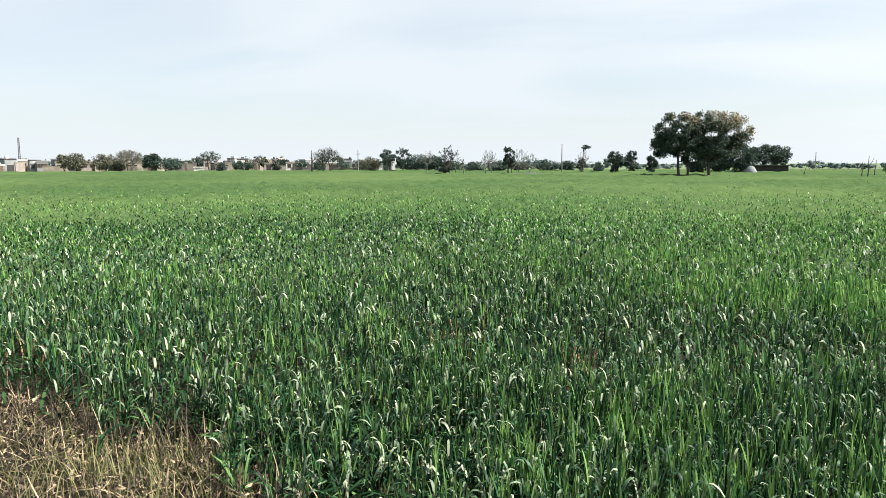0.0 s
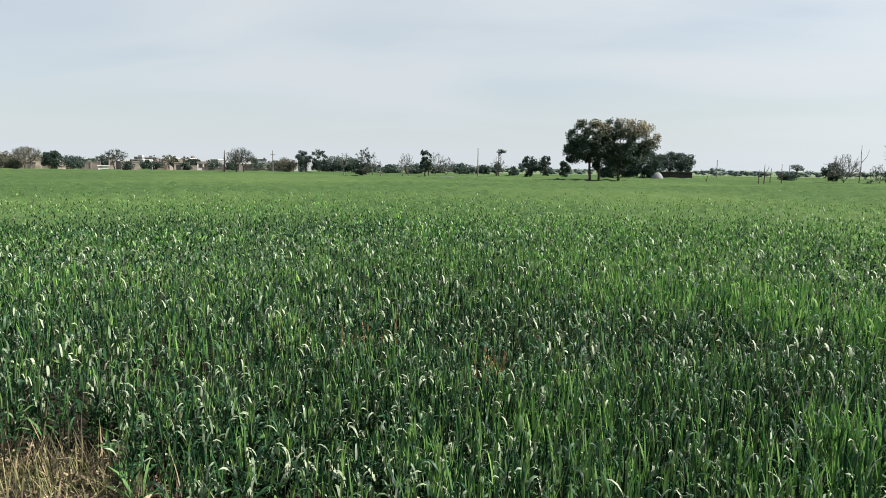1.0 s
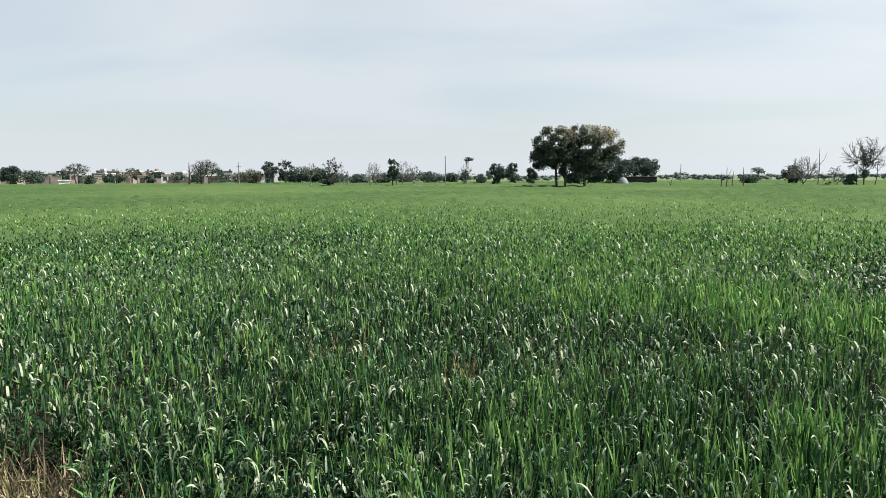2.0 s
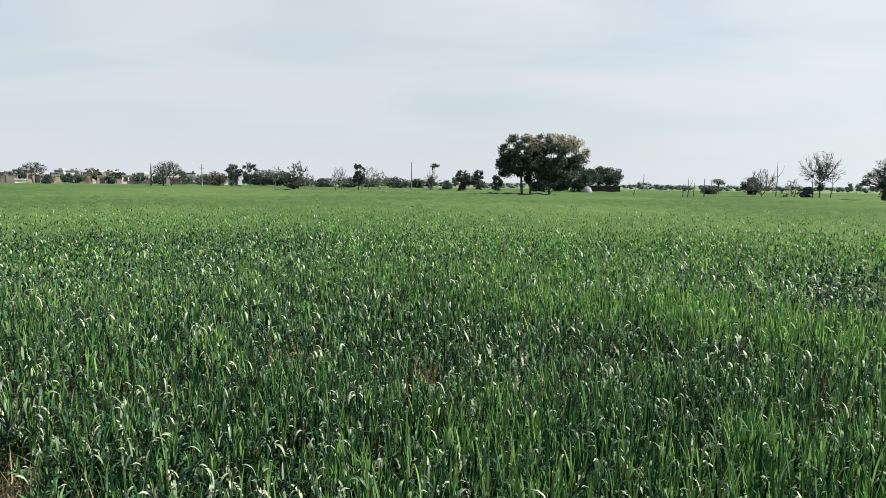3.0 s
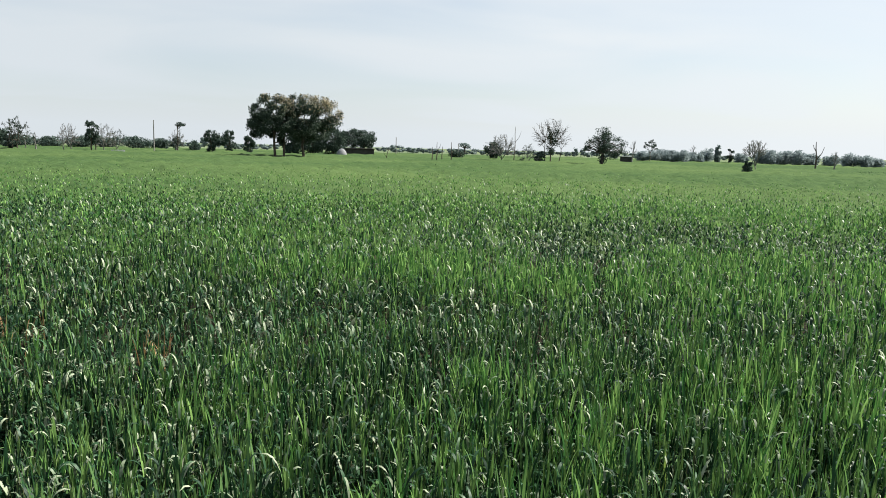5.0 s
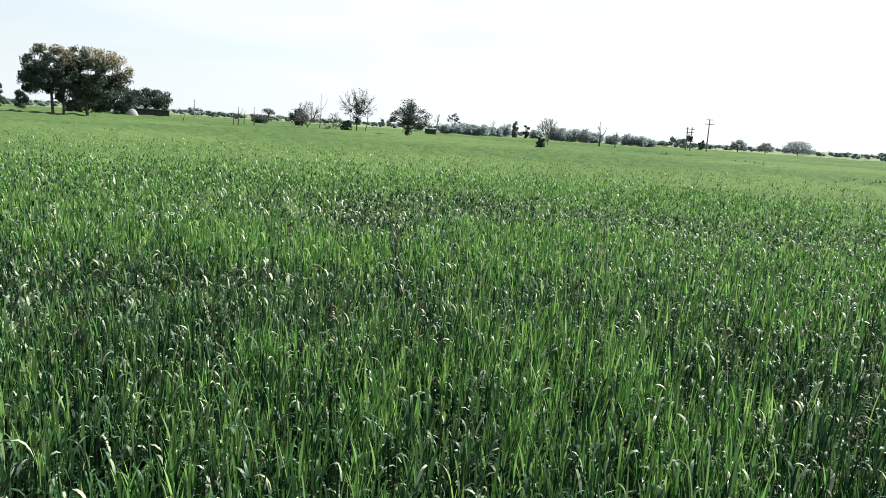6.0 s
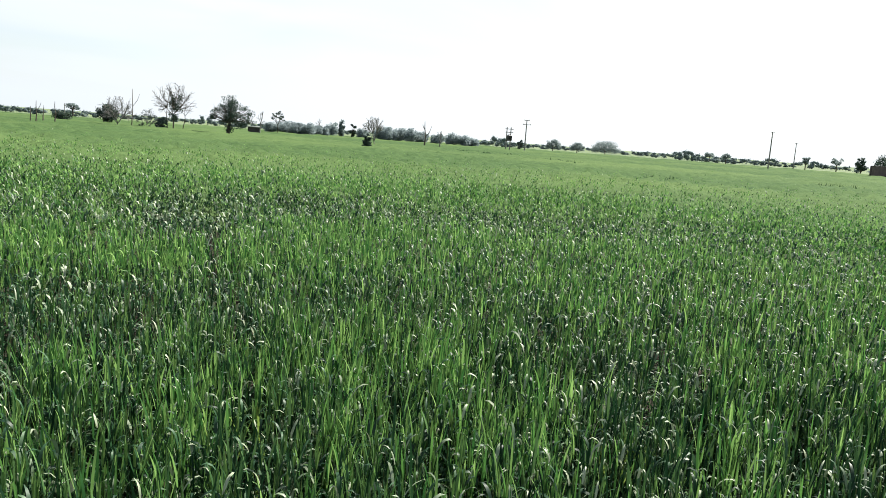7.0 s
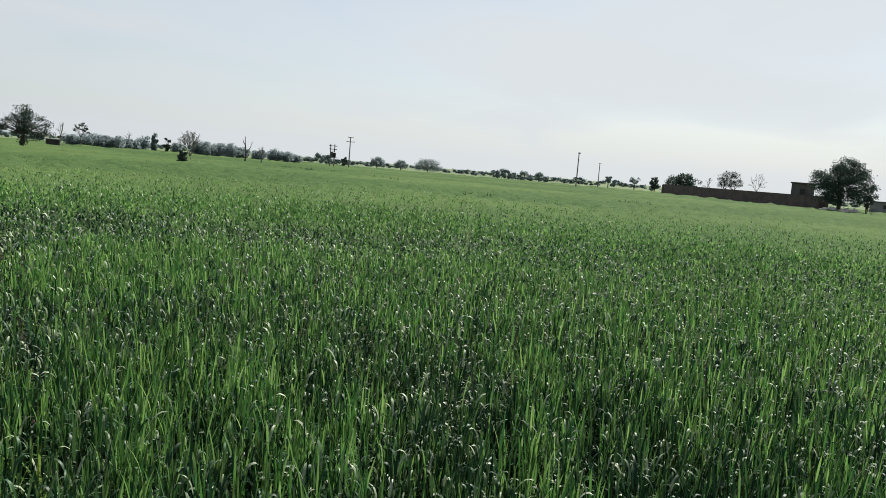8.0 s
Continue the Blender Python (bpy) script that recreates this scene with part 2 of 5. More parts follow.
def ribbons(rng, base, heading, length, width, lean0, lean1, seg, bend=1.6):
    """Leaf blades: each starts at base, leans lean0 from upright and ends leaning lean1, tapering to a tip. Returns verts, quads, tris."""
    n = len(base)
    s = np.linspace(0, 1, seg + 1)
    ang = lean0[:, None] + (lean1 - lean0)[:, None] * s[None, :] ** np.broadcast_to(np.asarray(bend, float), (n,))[:, None]
    mid = 0.5 * (ang[:, 1:] + ang[:, :-1])
    step = (length / seg)[:, None]
    r = np.concatenate([np.zeros((n, 1)), np.cumsum(np.sin(mid) * step, 1)], 1)
    z = np.concatenate([np.zeros((n, 1)), np.cumsum(np.cos(mid) * step, 1)], 1)
    cx, cy = np.cos(heading)[:, None], np.sin(heading)[:, None]
    px, py, pz = base[:, 0:1] + r * cx, base[:, 1:2] + r * cy, base[:, 2:3] + z
    w = width[:, None] * 0.5 * np.minimum(1, 0.55 + 1.6 * s) * np.sqrt(np.clip(1 - s ** 2.2, 0, 1))
    twist = rng.uniform(-0.4, 0.4, n)[:, None] + rng.uniform(-0.9, 0.9, n)[:, None] * s
    sx, sy, sz = -cy * np.cos(twist), cx * np.cos(twist), np.sin(twist)
    left = np.stack([px + sx * w, py + sy * w, pz + sz * w], -1)
    right = np.stack([px - sx * w, py - sy * w, pz - sz * w], -1)
    tip = np.stack([px[:, -1], py[:, -1], pz[:, -1]], -1)[:, None]
    v = np.concatenate([left[:, :-1], right[:, :-1], tip], 1)
    per = 2 * seg + 1
    o = (np.arange(n) * per)[:, None]
    quads = [np.concatenate([o + k, o + seg + k, o + seg + k + 1, o + k + 1], 1) for k in range(seg - 1)]
    quads = np.concatenate(quads, 0) if quads else np.zeros((0, 4), int)
    tris = np.concatenate([o + seg - 1, o + 2 * seg - 1, o + 2 * seg], 1)
    return v.reshape(-1, 3), quads, tris


def gather(parts):
    """Joins (verts, quads, tris, material index) sets into one mesh's arrays."""
    V, Q, T, qi, ti, o = [], [], [], [], [], 0
    for v, q, t, i in parts:
        V.append(v)
        Q.append(q + o)
        T.append(t + o)
        qi.append(np.full(len(q), i))
        ti.append(np.full(len(t), i))
        o += len(v)
    return np.concatenate(V), np.concatenate(Q), np.concatenate(T), np.concatenate(qi + ti)


# ---- ground and field ----
EDGE_X = [-200, -30, -6.1, -4.6, -4.1, -3.4, -2.65, -2.0, -1.4, -0.8, -0.2, 0.3, 0.9, 2.5, 8, 200]
EDGE_Y = [45, 10.2, 5.3, 5.1, 4.6, 4.85, 4.4, 3.95, 3.65, 3.35, 2.95, 2.4, 1.6, -0.6, -4, -150]


def field_edge(x):
    return np.interp(x, EDGE_X, EDGE_Y)


def swell(x, y):
    """Slow unevenness of the crop's height, -1 to 1."""
    return (np.sin(x * 0.31 + 1.3 * np.sin(y * 0.17)) + np.sin(y * 0.43 + 0.8 * np.sin(x * 0.29 + 2)) + np.sin((x + y) * 0.83 + 1.1) * 0.6 + np.sin((x * 0.7 - y) * 1.3 + 0.4) * 0.5) / 3.1


def hollow(x, y):
    """Strips of thinner, lower, leaning, less pale crop, 0 to 1; placed to darken it in the camera's view."""
    out = np.zeros_like(x)
    for cx, cy, a, b, deg, k in ((-2.2, 4.2, 1.7, 0.7, -18, 0.8), (-3.5, 5.4, 1.8, 0.8, -10, 0.55), (-8.5, 12.6, 4.0, 1.5, 20, 0.65), (5.4, 13.6, 1.0, 4.0, -22, 0.85), (9.2, 13.6, 4.2, 1.7, -28, 0.5), (5.6, 14.8, 2.4, 0.9, -20, 0.5), (0.6, 7.6, 2.6, 0.8, 2, 0.9), (-0.7, 6.2, 1.3, 0.5, 0, 0.4), (3.2, 6.0, 1.6, 0.5, -8, 0.3), (-13.0, 17.6, 7.5, 2.0, 12, 0.85), (1.5, 20.5, 4.5, 1.6, 0, 0.75), (13.5, 11.2, 3.6, 1.0, -35, 0.75), (7.5, 16.5, 3.5, 1.0, -15, 0.6), (-5.5, 12.8, 3.4, 0.9, 10, 0.6), (5.2, 4.2, 1.1, 0.5, -30, 0.5), (-1.7, 4.7, 1.9, 0.7, -12, 0.6), (-0.4, 3.2, 1.0, 0.5, -35, 0.3), (1.6, 5.6, 1.0, 0.4, 0, 0.5), (4.4, 3.2, 0.8, 0.4, -40, 0.5), (9.5, 8.6, 1.6, 0.6, -38, 0.3), (3.0, 27.0, 6.0, 1.6, 0, 0.6), (22.0, 18.0, 5.0, 1.6, -45, 0.6)):
        c, s = math.cos(radians(deg)), math.sin(radians(deg))
        u, v = (x - cx) * c + (y - cy) * s, -(x - cx) * s + (y - cy) * c
        out = np.maximum(out, k * np.exp(-(u / a) ** 2 - (v / b) ** 2))
    return out


def ridge(x, y):
    """Taller, upright and yellower strips in the crop: 0 to 1."""
    out = np.zeros_like(x)
    for cx, cy, a, b, deg in ((1.9, 9.9, 3.2, 0.75, -4), (3.6, 8.4, 2.2, 0.6, -18), (10.0, 7.3, 2.4, 0.7, -38), (-1.5, 13.0, 4.0, 0.8, 5), (6.6, 9.6, 2.6, 0.8, -35), (13.0, 16.5, 5.0, 1.2, -40), (2.0, 17.0, 4.0, 1.0, -5)):
        c, s = math.cos(radians(deg)), math.sin(radians(deg))
        u, v = (x - cx) * c + (y - cy) * s, -(x - cx) * s + (y - cy) * c
        out = np.maximum(out, np.exp(-(u / a) ** 2 - (v / b) ** 4))
    return out


def lush(x, y):
    """Share of paler, yellower plants, 0 to 1; raised by place to fit the brightness in the camera's view."""
    out = 0.13 + 0.07 * np.clip(np.hypot(x, y) / 3 - 1.5, 0, 1) + 0.25 * np.clip(swell(x * 0.7 + 9, y * 0.7 - 4), 0, 1)
    for cx, cy, a, b, deg in ((-0.4, 4.7, 0.8, 0.9, -15), (-7.2, 8.9, 3.0, 1.2, 15), (9.0, 19.0, 6.0, 1.5, -20), (-4.0, 5.9, 1.8, 0.5, 8)):
        c, s = math.cos(radians(deg)), math.sin(radians(deg))
        u, v = (x - cx) * c + (y - cy) * s, -(x - cx) * s + (y - cy) * c
        out = np.maximum(out, 0.8 * np.exp(-(u / a) ** 2 - (v / b) ** 2))
    out = np.maximum(out, 0.95 * ridge(x, y))
    out = out + 0.14 * np.clip(x / 6, 0, 1) + 0.1 * np.clip(1.5 - np.hypot(x - 3, y - 2.5) / 2.5, 0, 1)
    # paleness follows distance from the camera, to fit the brightness in view
    ring = np.hypot(x, y)
    out = out - 0.5 * np.clip(swell(x * 1.1 - 3, y * 0.6 + 7) - 0.12, 0, 0.6) * np.clip((ring - 6) / 6, 0, 1)
    out = out + 0.14 * np.clip(x / 3, 0, 1) * np.exp(-((ring - 6.2) / 1.4) ** 2)
    out = np.where(ring < 6, np.minimum(out + 0.26 * np.exp(-(np.hypot(x - 2.3, y - 4.6) / 2.2) ** 2), 0.74), out)
    return np.clip(out + 0.66 * np.clip((np.hypot(x, y) - 8) / 10, 0, 1) * (0.72 + 0.28 * np.clip(np.maximum(x / 5 + 0.5, (np.hypot(x, y) - 18) / 16), 0, 1)) + 0.5 * np.clip((np.hypot(x, y) - 6) / 4, 0, 1) * np.clip(0.3 + x / 4, 0, 1), 0, 0.93) * (1 - 0.95 * np.clip(1.3 * hollow(x, y), 0, 1))


def ground():
    rr = np.concatenate([np.linspace(0, 12, 25), np.geomspace(13, 4500, 40)])
    aa = np.radians(np.arange(0, 360, 3))
    n = len(aa)
    R, A = np.meshgrid(rr[1:], aa, indexing="ij")
    x, y = R * np.sin(A), R * np.cos(A)
    back = np.clip((field_edge(x) - y - 1.7) / 1.2, 0, 1)
    z = 0.38 * back * back * (3 - 2 * back) * (R < 60) + 0.03 * np.sin(x * 1.7) * np.cos(y * 1.3) * (R < 60)
    v = np.concatenate([[[0, 0, 0.38]], np.stack([x, y, z], -1).reshape(-1, 3)])
    k = np.arange((len(rr) - 2) * n)
    i, j = k // n, k % n
    a, b = 1 + i * n + j, 1 + i * n + (j + 1) % n
    quads = np.stack([a, a + n, b + n, b], 1)
    row = i
    j = np.arange(n)
    tris = np.stack([np.zeros(n, int), 1 + j, 1 + (j + 1) % n], 1)
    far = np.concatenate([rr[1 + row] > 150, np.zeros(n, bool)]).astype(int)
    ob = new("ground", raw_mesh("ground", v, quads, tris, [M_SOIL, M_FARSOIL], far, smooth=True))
    tagged(ob, "dry brown field soil reaching the horizon", "ground", kind="structure")


def crop_sheet():
    """The closed canopy of the crop where single plants can no longer be told apart."""
    rr = np.concatenate([np.linspace(15.0, 40, 72), np.geomspace(40.4, 195, 112)])
    aa = np.radians(np.arange(-76, 108, 0.45))
    R, A = np.meshgrid(rr, aa, indexing="ij")
    x, y = R * np.sin(A), R * np.cos(A)
    z = np.interp(R, [15, 22, 32, 46, 60, 235], [0.08, 0.36, 0.5, 0.58, 0.6, 0.62]) + 0.05 * swell(x, y) - 0.16 * hollow(x, y)
    z += np.random.default_rng(5).normal(0, 1, R.shape) * np.interp(R, [20, 45, 190], [0.05, 0.09, 0.1])
    z = np.where(y > field_edge(x) + 4.5, z, -0.1)
    n = len(aa)
    i, j = np.meshgrid(np.arange(len(rr) - 1), np.arange(n - 1), indexing="ij")
    a = (i * n + j).ravel()
    quads = np.stack([a, a + 1, a + n + 1, a + n], 1)
    ob = new("wheat_canopy", raw_mesh("wheat_canopy", np.stack([x, y, z], -1), quads, [], [M_SHEET], smooth=True))
    tagged(ob, "closed canopy of a green wheat field", "wheat field", kind="stuff")


def tussock(x, y):
    """Tufts and gaps between the plants, about -1 to 1."""
    return (np.sin(x * 21 + 2 * np.sin(y * 9)) + np.sin(y * 19 + 2 * np.sin(x * 11 + 1)) + np.sin((x - y) * 8 + 1.5 * np.sin(y * 5))) / 2.2


def scatter(rng, r0, r1, density, a0=-58, a1=91):
    n = int(density * radians(a1 - a0) / 2 * (r1 * r1 - r0 * r0))
    r = np.sqrt(rng.uniform(r0 * r0, r1 * r1, n))
    a = np.radians(rng.uniform(a0, a1, n))
    x, y = r * np.sin(a), r * np.cos(a)
    edge = field_edge(x) + 0.16 * np.sin(x * 3.1) + 0.12 * np.sin(x * 7.3 + 1) + rng.normal(0, 0.14, n)
    keep = (y > edge) & (np.hypot(x, y) > 1.15)
    keep &= rng.uniform(0, 1, n) > np.where(np.hypot(x, y) < 8, 0.55, 0.12) * hollow(x, y)
    keep &= rng.uniform(0, 1, n) < np.clip(0.46 + 0.85 * tussock(x, y), 0.0, 1) + 0.35 * np.clip((np.hypot(x, y) - 7) / 8, 0, 1)
    keep &= rng.uniform(0, 1, n) < 0.8 + 0.8 * tussock(x * 0.42, y * 0.36) * np.clip((np.hypot(x, y) - 9) / 5, 0, 1) + 0.2 * (np.hypot(x, y) < 9)
    keep &= rng.uniform(0, 1, n) < np.clip((62 - np.hypot(x, y)) / 34, 0 if r1 < 70 else 1, 1) ** 1.3 * np.clip((108 - np.hypot(x, y)) / 50, 0, 1)
    return x[keep], y[keep]


def wheat(name, seed, r0, r1, density, seg, leaves, stem, ear_share, size=1.0):
    rng = np.random.default_rng(seed)
    x, y = scatter(rng, r0, r1, density, *((-64, 118) if r0 < 5 else ()))
    n = len(x)
    low, up = hollow(x, y), ridge(x, y)
    h = 0.59 + 0.09 * up + 0.07 * swell(x, y) + 0.045 * tussock(x, y) + rng.normal(0, 0.05, n) - 0.32 * low + 0.1 * tussock(x * 0.42, y * 0.36) * np.clip((np.hypot(x, y) - 8) / 8, 0, 1) - 0.14 * np.clip((np.hypot(x, y) - 24) / 32, 0, 1)
    lean = np.abs(rng.normal(0, 0.06, n)) + 0.35 * low * rng.uniform(0, 1, n)
    head = rng.uniform(0, 2 * np.pi, n)
    dx, dy = np.sin(lean) * np.cos(head), np.sin(lean) * np.sin(head)
    clump = np.clip(0.5 + 0.5 * tussock(x * 0.34 + 3, y * 0.3), 0, 1)
    pale = 0.5 * rng.uniform(0, 1, n) + 0.5 * clump < lush(x, y)
    sets = []
    root = np.stack([x, y, np.zeros(n)], -1)

    def blades(index, *args, bend=1.6):
        bend = np.broadcast_to(np.asarray(bend, float), (len(args[0]),))
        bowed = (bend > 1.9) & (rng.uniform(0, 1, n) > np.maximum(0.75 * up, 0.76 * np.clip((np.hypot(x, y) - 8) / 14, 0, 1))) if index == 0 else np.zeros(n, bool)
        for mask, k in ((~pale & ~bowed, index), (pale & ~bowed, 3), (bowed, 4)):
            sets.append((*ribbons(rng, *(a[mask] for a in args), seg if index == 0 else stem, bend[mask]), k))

    far = np.clip((np.hypot(x, y) - 6) / 10, 0, 1)
    if stem:
        blades(1, root, head, h * (1 - 0.14 * far), np.full(n, 0.0085 * size), lean * 0.6, lean)
    for k in range(leaves):
        top = k / max(1, leaves - 1)
        zf = 0.55 + 0.38 * top + rng.uniform(-0.09, 0.07, n)
        b = np.stack([x + dx * h * zf, y + dy * h * zf, h * zf], -1)
        hd = head + k * 2.6 + rng.normal(0, 0.7, n)
        erect = rng.uniform(0, 1, n) > 0.46 + 0.3 * low + 0.4 * far - 0.2 * pale * (1 - far) - 0.3 * up
        length = np.where(erect, rng.uniform(0.13, 0.25, n), rng.uniform(0.085, 0.165, n)) * (1.1 - 0.15 * top) * (1 - 0.3 * far * erect)
        width = np.where(erect, rng.uniform(0.006, 0.0125, n), rng.uniform(0.009, 0.016, n) * (1 + 0.25 * low + 0.35 * far)) * size
        l0 = np.where(erect, rng.uniform(0.02, 0.25, n), rng.uniform(0.05, 0.5, n))
        l1 = np.where(erect, rng.uniform(0.1, 0.7, n), rng.uniform(1.7, 2.9, n) - 0.45 * far)
        blades(0, b, hd, length, width, l0, l1, bend=np.where(erect, 1.5, 2.4))
    for k in range(3 if r1 < 7 else 1 if r1 < 13 else 0):
        zf = rng.uniform(0.12, 0.5, n)
        b = np.stack([x + dx * h * zf, y + dy * h * zf, h * zf], -1)
        sets.append((*ribbons(rng, b, rng.uniform(0, 6.3, n), rng.uniform(0.16, 0.3, n), rng.uniform(0.011, 0.021, n) * size, rng.uniform(0.25, 0.9, n), rng.uniform(1.2, 2.5, n), 3), 0))
    if ear_share:
        bloom = np.clip(0.5 + 0.9 * swell(x * 1.3 + 5, y * 1.3), 0.05, 1) * ear_share
        e = rng.uniform(0, 1, n) < bloom
        m = int(e.sum())
        b = np.stack([x[e] + dx[e] * h[e] * 0.97, y[e] + dy[e] * h[e] * 0.97, h[e] * 0.97], -1)
        for turn_by in (0, np.pi / 2):
            sets.append((*ribbons(rng, b, head[e] + turn_by, rng.uniform(0.08, 0.12, m), np.full(m, 0.012 * size), lean[e] * 0.7, lean[e] + 0.15, 2), 2))
        awn = b + np.array([0, 0, 0.05])
        sets.append((*ribbons(rng, awn, head[e] + 1, rng.uniform(0.07, 0.11, m), np.full(m, 0.008 * size), lean[e] * 0.5, lean[e] + 0.1, 1), 2))
    v, q, t, idx = gather(sets)
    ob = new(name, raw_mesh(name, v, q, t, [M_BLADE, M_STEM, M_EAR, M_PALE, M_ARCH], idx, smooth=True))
    tagged(ob, "dense green wheat with arching leaf blades", "wheat", kind="stuff")


ground()
crop_sheet()
wheat("wheat", 11, 1.2, 6.5, 620, 5, 4, 2, 0.4, 1.2)
wheat("wheat", 12, 6.5, 12.0, 270, 4, 3, 1, 0.4, 1.5)
wheat("wheat", 13, 12.0, 24.0, 120, 2, 3, 1, 0.2, 2.0)
wheat("wheat", 14, 24.0, 62.0, 46, 2, 2, 1, 0.06, 2.2)
wheat("wheat", 15, 46.0, 105.0, 4.5, 2, 2, 0, 0.0, 3.6)

# ---- verge of dead grass ----


def verge():
    rng = np.random.default_rng(21)
    n = 21000
    x = rng.uniform(-11, 1.5, n)
    off = rng.uniform(-2.6, 0.08, n)
    y = field_edge(x) + off
    ok = np.hypot(x, y) > 1.0
    x, y = x[ok], y[ok]
    n = len(x)
    pile = np.clip(0.5 + 0.5 * np.sin(x * 4.1 + 2 * np.sin(y * 3)) * np.cos(y * 5.3 + x), 0, 1)
    z = rng.uniform(0, 0.05, n) + 0.16 * pile * rng.uniform(0, 1, n)
    b = np.stack([x, y, z], -1)
    lie = rng.uniform(0.4, 1.5, n)
    sets = [(*ribbons(rng, b, rng.uniform(0, 6.3, n), rng.uniform(0.04, 0.26, n) * rng.uniform(0.5, 1.3, n), rng.uniform(0.003, 0.011, n), lie, lie + rng.uniform(-0.6, 1.4, n), 3), 0)]
    w = 420
    sx = rng.uniform(-7.5, -1.2, w)
    stalk = np.stack([sx, field_edge(sx) - np.abs(rng.normal(0.05, 0.22, w)), np.zeros(w)], -1)
    sets.append((*ribbons(rng, stalk, rng.uniform(0, 6.3, w), rng.uniform(0.2, 0.5, w), rng.uniform(0.005, 0.011, w), rng.uniform(0, 0.5, w), rng.uniform(0.1, 1.3, w), 3), 0))
    k = 12000
    pick = rng.integers(0, n, k)
    c = b[pick] + rng.normal(0, 0.03, (k, 3)) + np.array([0, 0, 0.03])
    sets.append((*ribbons(rng, c, rng.uniform(0, 6.3, k), rng.uniform(0.02, 0.06, k), rng.uniform(0.012, 0.036, k), rng.uniform(0.6, 1.6, k), rng.uniform(1, 2.6, k), 2), 0))
    ob = new("dead_grass", raw_mesh("dead_grass", *gather(sets)[:3], [M_STRAW], smooth=True))
    tagged(ob, "tangled brown dead grass along the field edge", "dry grass", kind="stuff")
    m = 1100
    x = rng.normal(-3.4, 0.9, m)
    y = field_edge(x) - np.abs(rng.normal(0.45, 0.35, m))
    b = np.stack([x, y, np.zeros(m)], -1)
    sets = [(*ribbons(rng, b, rng.uniform(0, 6.3, m), rng.uniform(0.15, 0.38, m), rng.uniform(0.004, 0.008, m), rng.uniform(0, 0.4, m), rng.uniform(0.5, 1.5, m), 3), 0)]
    ob = new("verge_grass", raw_mesh("verge_grass", *gather(sets)[:3], [M_DRYGREEN], smooth=True))
    tagged(ob, "yellowing green grass among dead straw", "grass", kind="stuff")


verge()


def tuft(name, x, y, mat, label, seed, count=26, tall=0.72, wide=0.18):
    rng = np.random.default_rng(seed)
    b = np.stack([rng.normal(0, wide * 0.5, count), rng.normal(0, wide * 0.5, count), rng.uniform(0.0, 0.3, count)], -1)
    sets = [(*ribbons(rng, b, rng.uniform(0, 6.3, count), rng.uniform(0.6, 1, count) * (tall - b[:, 2]), rng.uniform(0.010, 0.018, count), rng.uniform(0, 0.2, count), rng.uniform(0.1, 1.2, count), 4), 0)]
    ob = new(name, raw_mesh(name, *gather(sets)[:3], [mat], smooth=True))
    ob.matrix_world = pose(x, y, 0)
    tagged(ob, label, "plant")


tuft("dry_plant", -0.95, 6.7, M_TAN, "withered orange-brown wheat tuft among green stems", 31, 14, 0.66)
tuft("dry_plant", -2.3, 7.2, M_TAN, "dried brown wheat tuft in the green crop", 32, 26, 0.74, 0.4)
tuft("dry_plant", -6.2, 6.1, M_TAN, "dried brown stalks at the field edge", 34, 20, 0.6, 0.3)
tuft("pale_plant", -2.94, 7.2, M_LIME, "pale yellow-green weed standing in wheat", 33, 30, 0.78, 0.2)
tuft("pale_plant", 1.85, 3.95, M_LIME, "broad pale grass clump in the near wheat", 35, 26, 0.78, 0.3)
tuft("pale_plant", 3.55, 2.5, M_LIME, "light green grass clump in the near wheat", 36, 18, 0.76, 0.25)

tuft("flowering_plant", *place(-26.7, 58).xy, M_LIME, "pale yellow-green flowering weed far out in wheat", 37, 60, 1.05, 0.9)


def dark_streak(az0, d0, az1, d1, seed, deep=0.8):
    """A strip of dark leaves, added to stand in for dark gaps in the crop."""
    rng = np.random.default_rng(seed)
    p0, p1 = place(az0, d0), place(az1, d1)
    n = int((p1 - p0).length * 60)
    t = rng.uniform(0, 1, n)
    keep = rng.uniform(0, 1, n) < 0.55 + 0.45 * np.sin(t * 19 + seed)
    t = t[keep]
    n = len(t)
    b = np.stack([p0.x + (p1.x - p0.x) * t + rng.normal(0, deep * 0.4, n), p0.y + (p1.y - p0.y) * t + rng.normal(0, deep * 0.4, n), rng.uniform(0.2, 0.4, n)], -1)
    sets = [(*ribbons(rng, b, rng.uniform(0, 6.3, n), rng.uniform(0.35, 0.65, n), rng.uniform(0.03, 0.06, n), rng.uniform(0, 0.3, n), rng.uniform(0.4, 1.6, n), 3), 0)]
    # the weeds are made up, only to draw the dark streak
    ob = new("weeds", raw_mesh("weeds", *gather(sets)[:3], [M_BLADE], smooth=True))
    tagged(ob, "dark leaf strip added for gaps in the wheat", "weeds", kind="stuff")


dark_streak(40.4, 93, 45.4, 87, 61)
dark_streak(54.9, 47, 57.4, 46, 62, 0.5)
dark_streak(66.4, 61, 69.2, 60, 63, 0.5)
dark_streak(47.6, 74, 50.0, 72, 64, 0.5)

# ---- trees ----


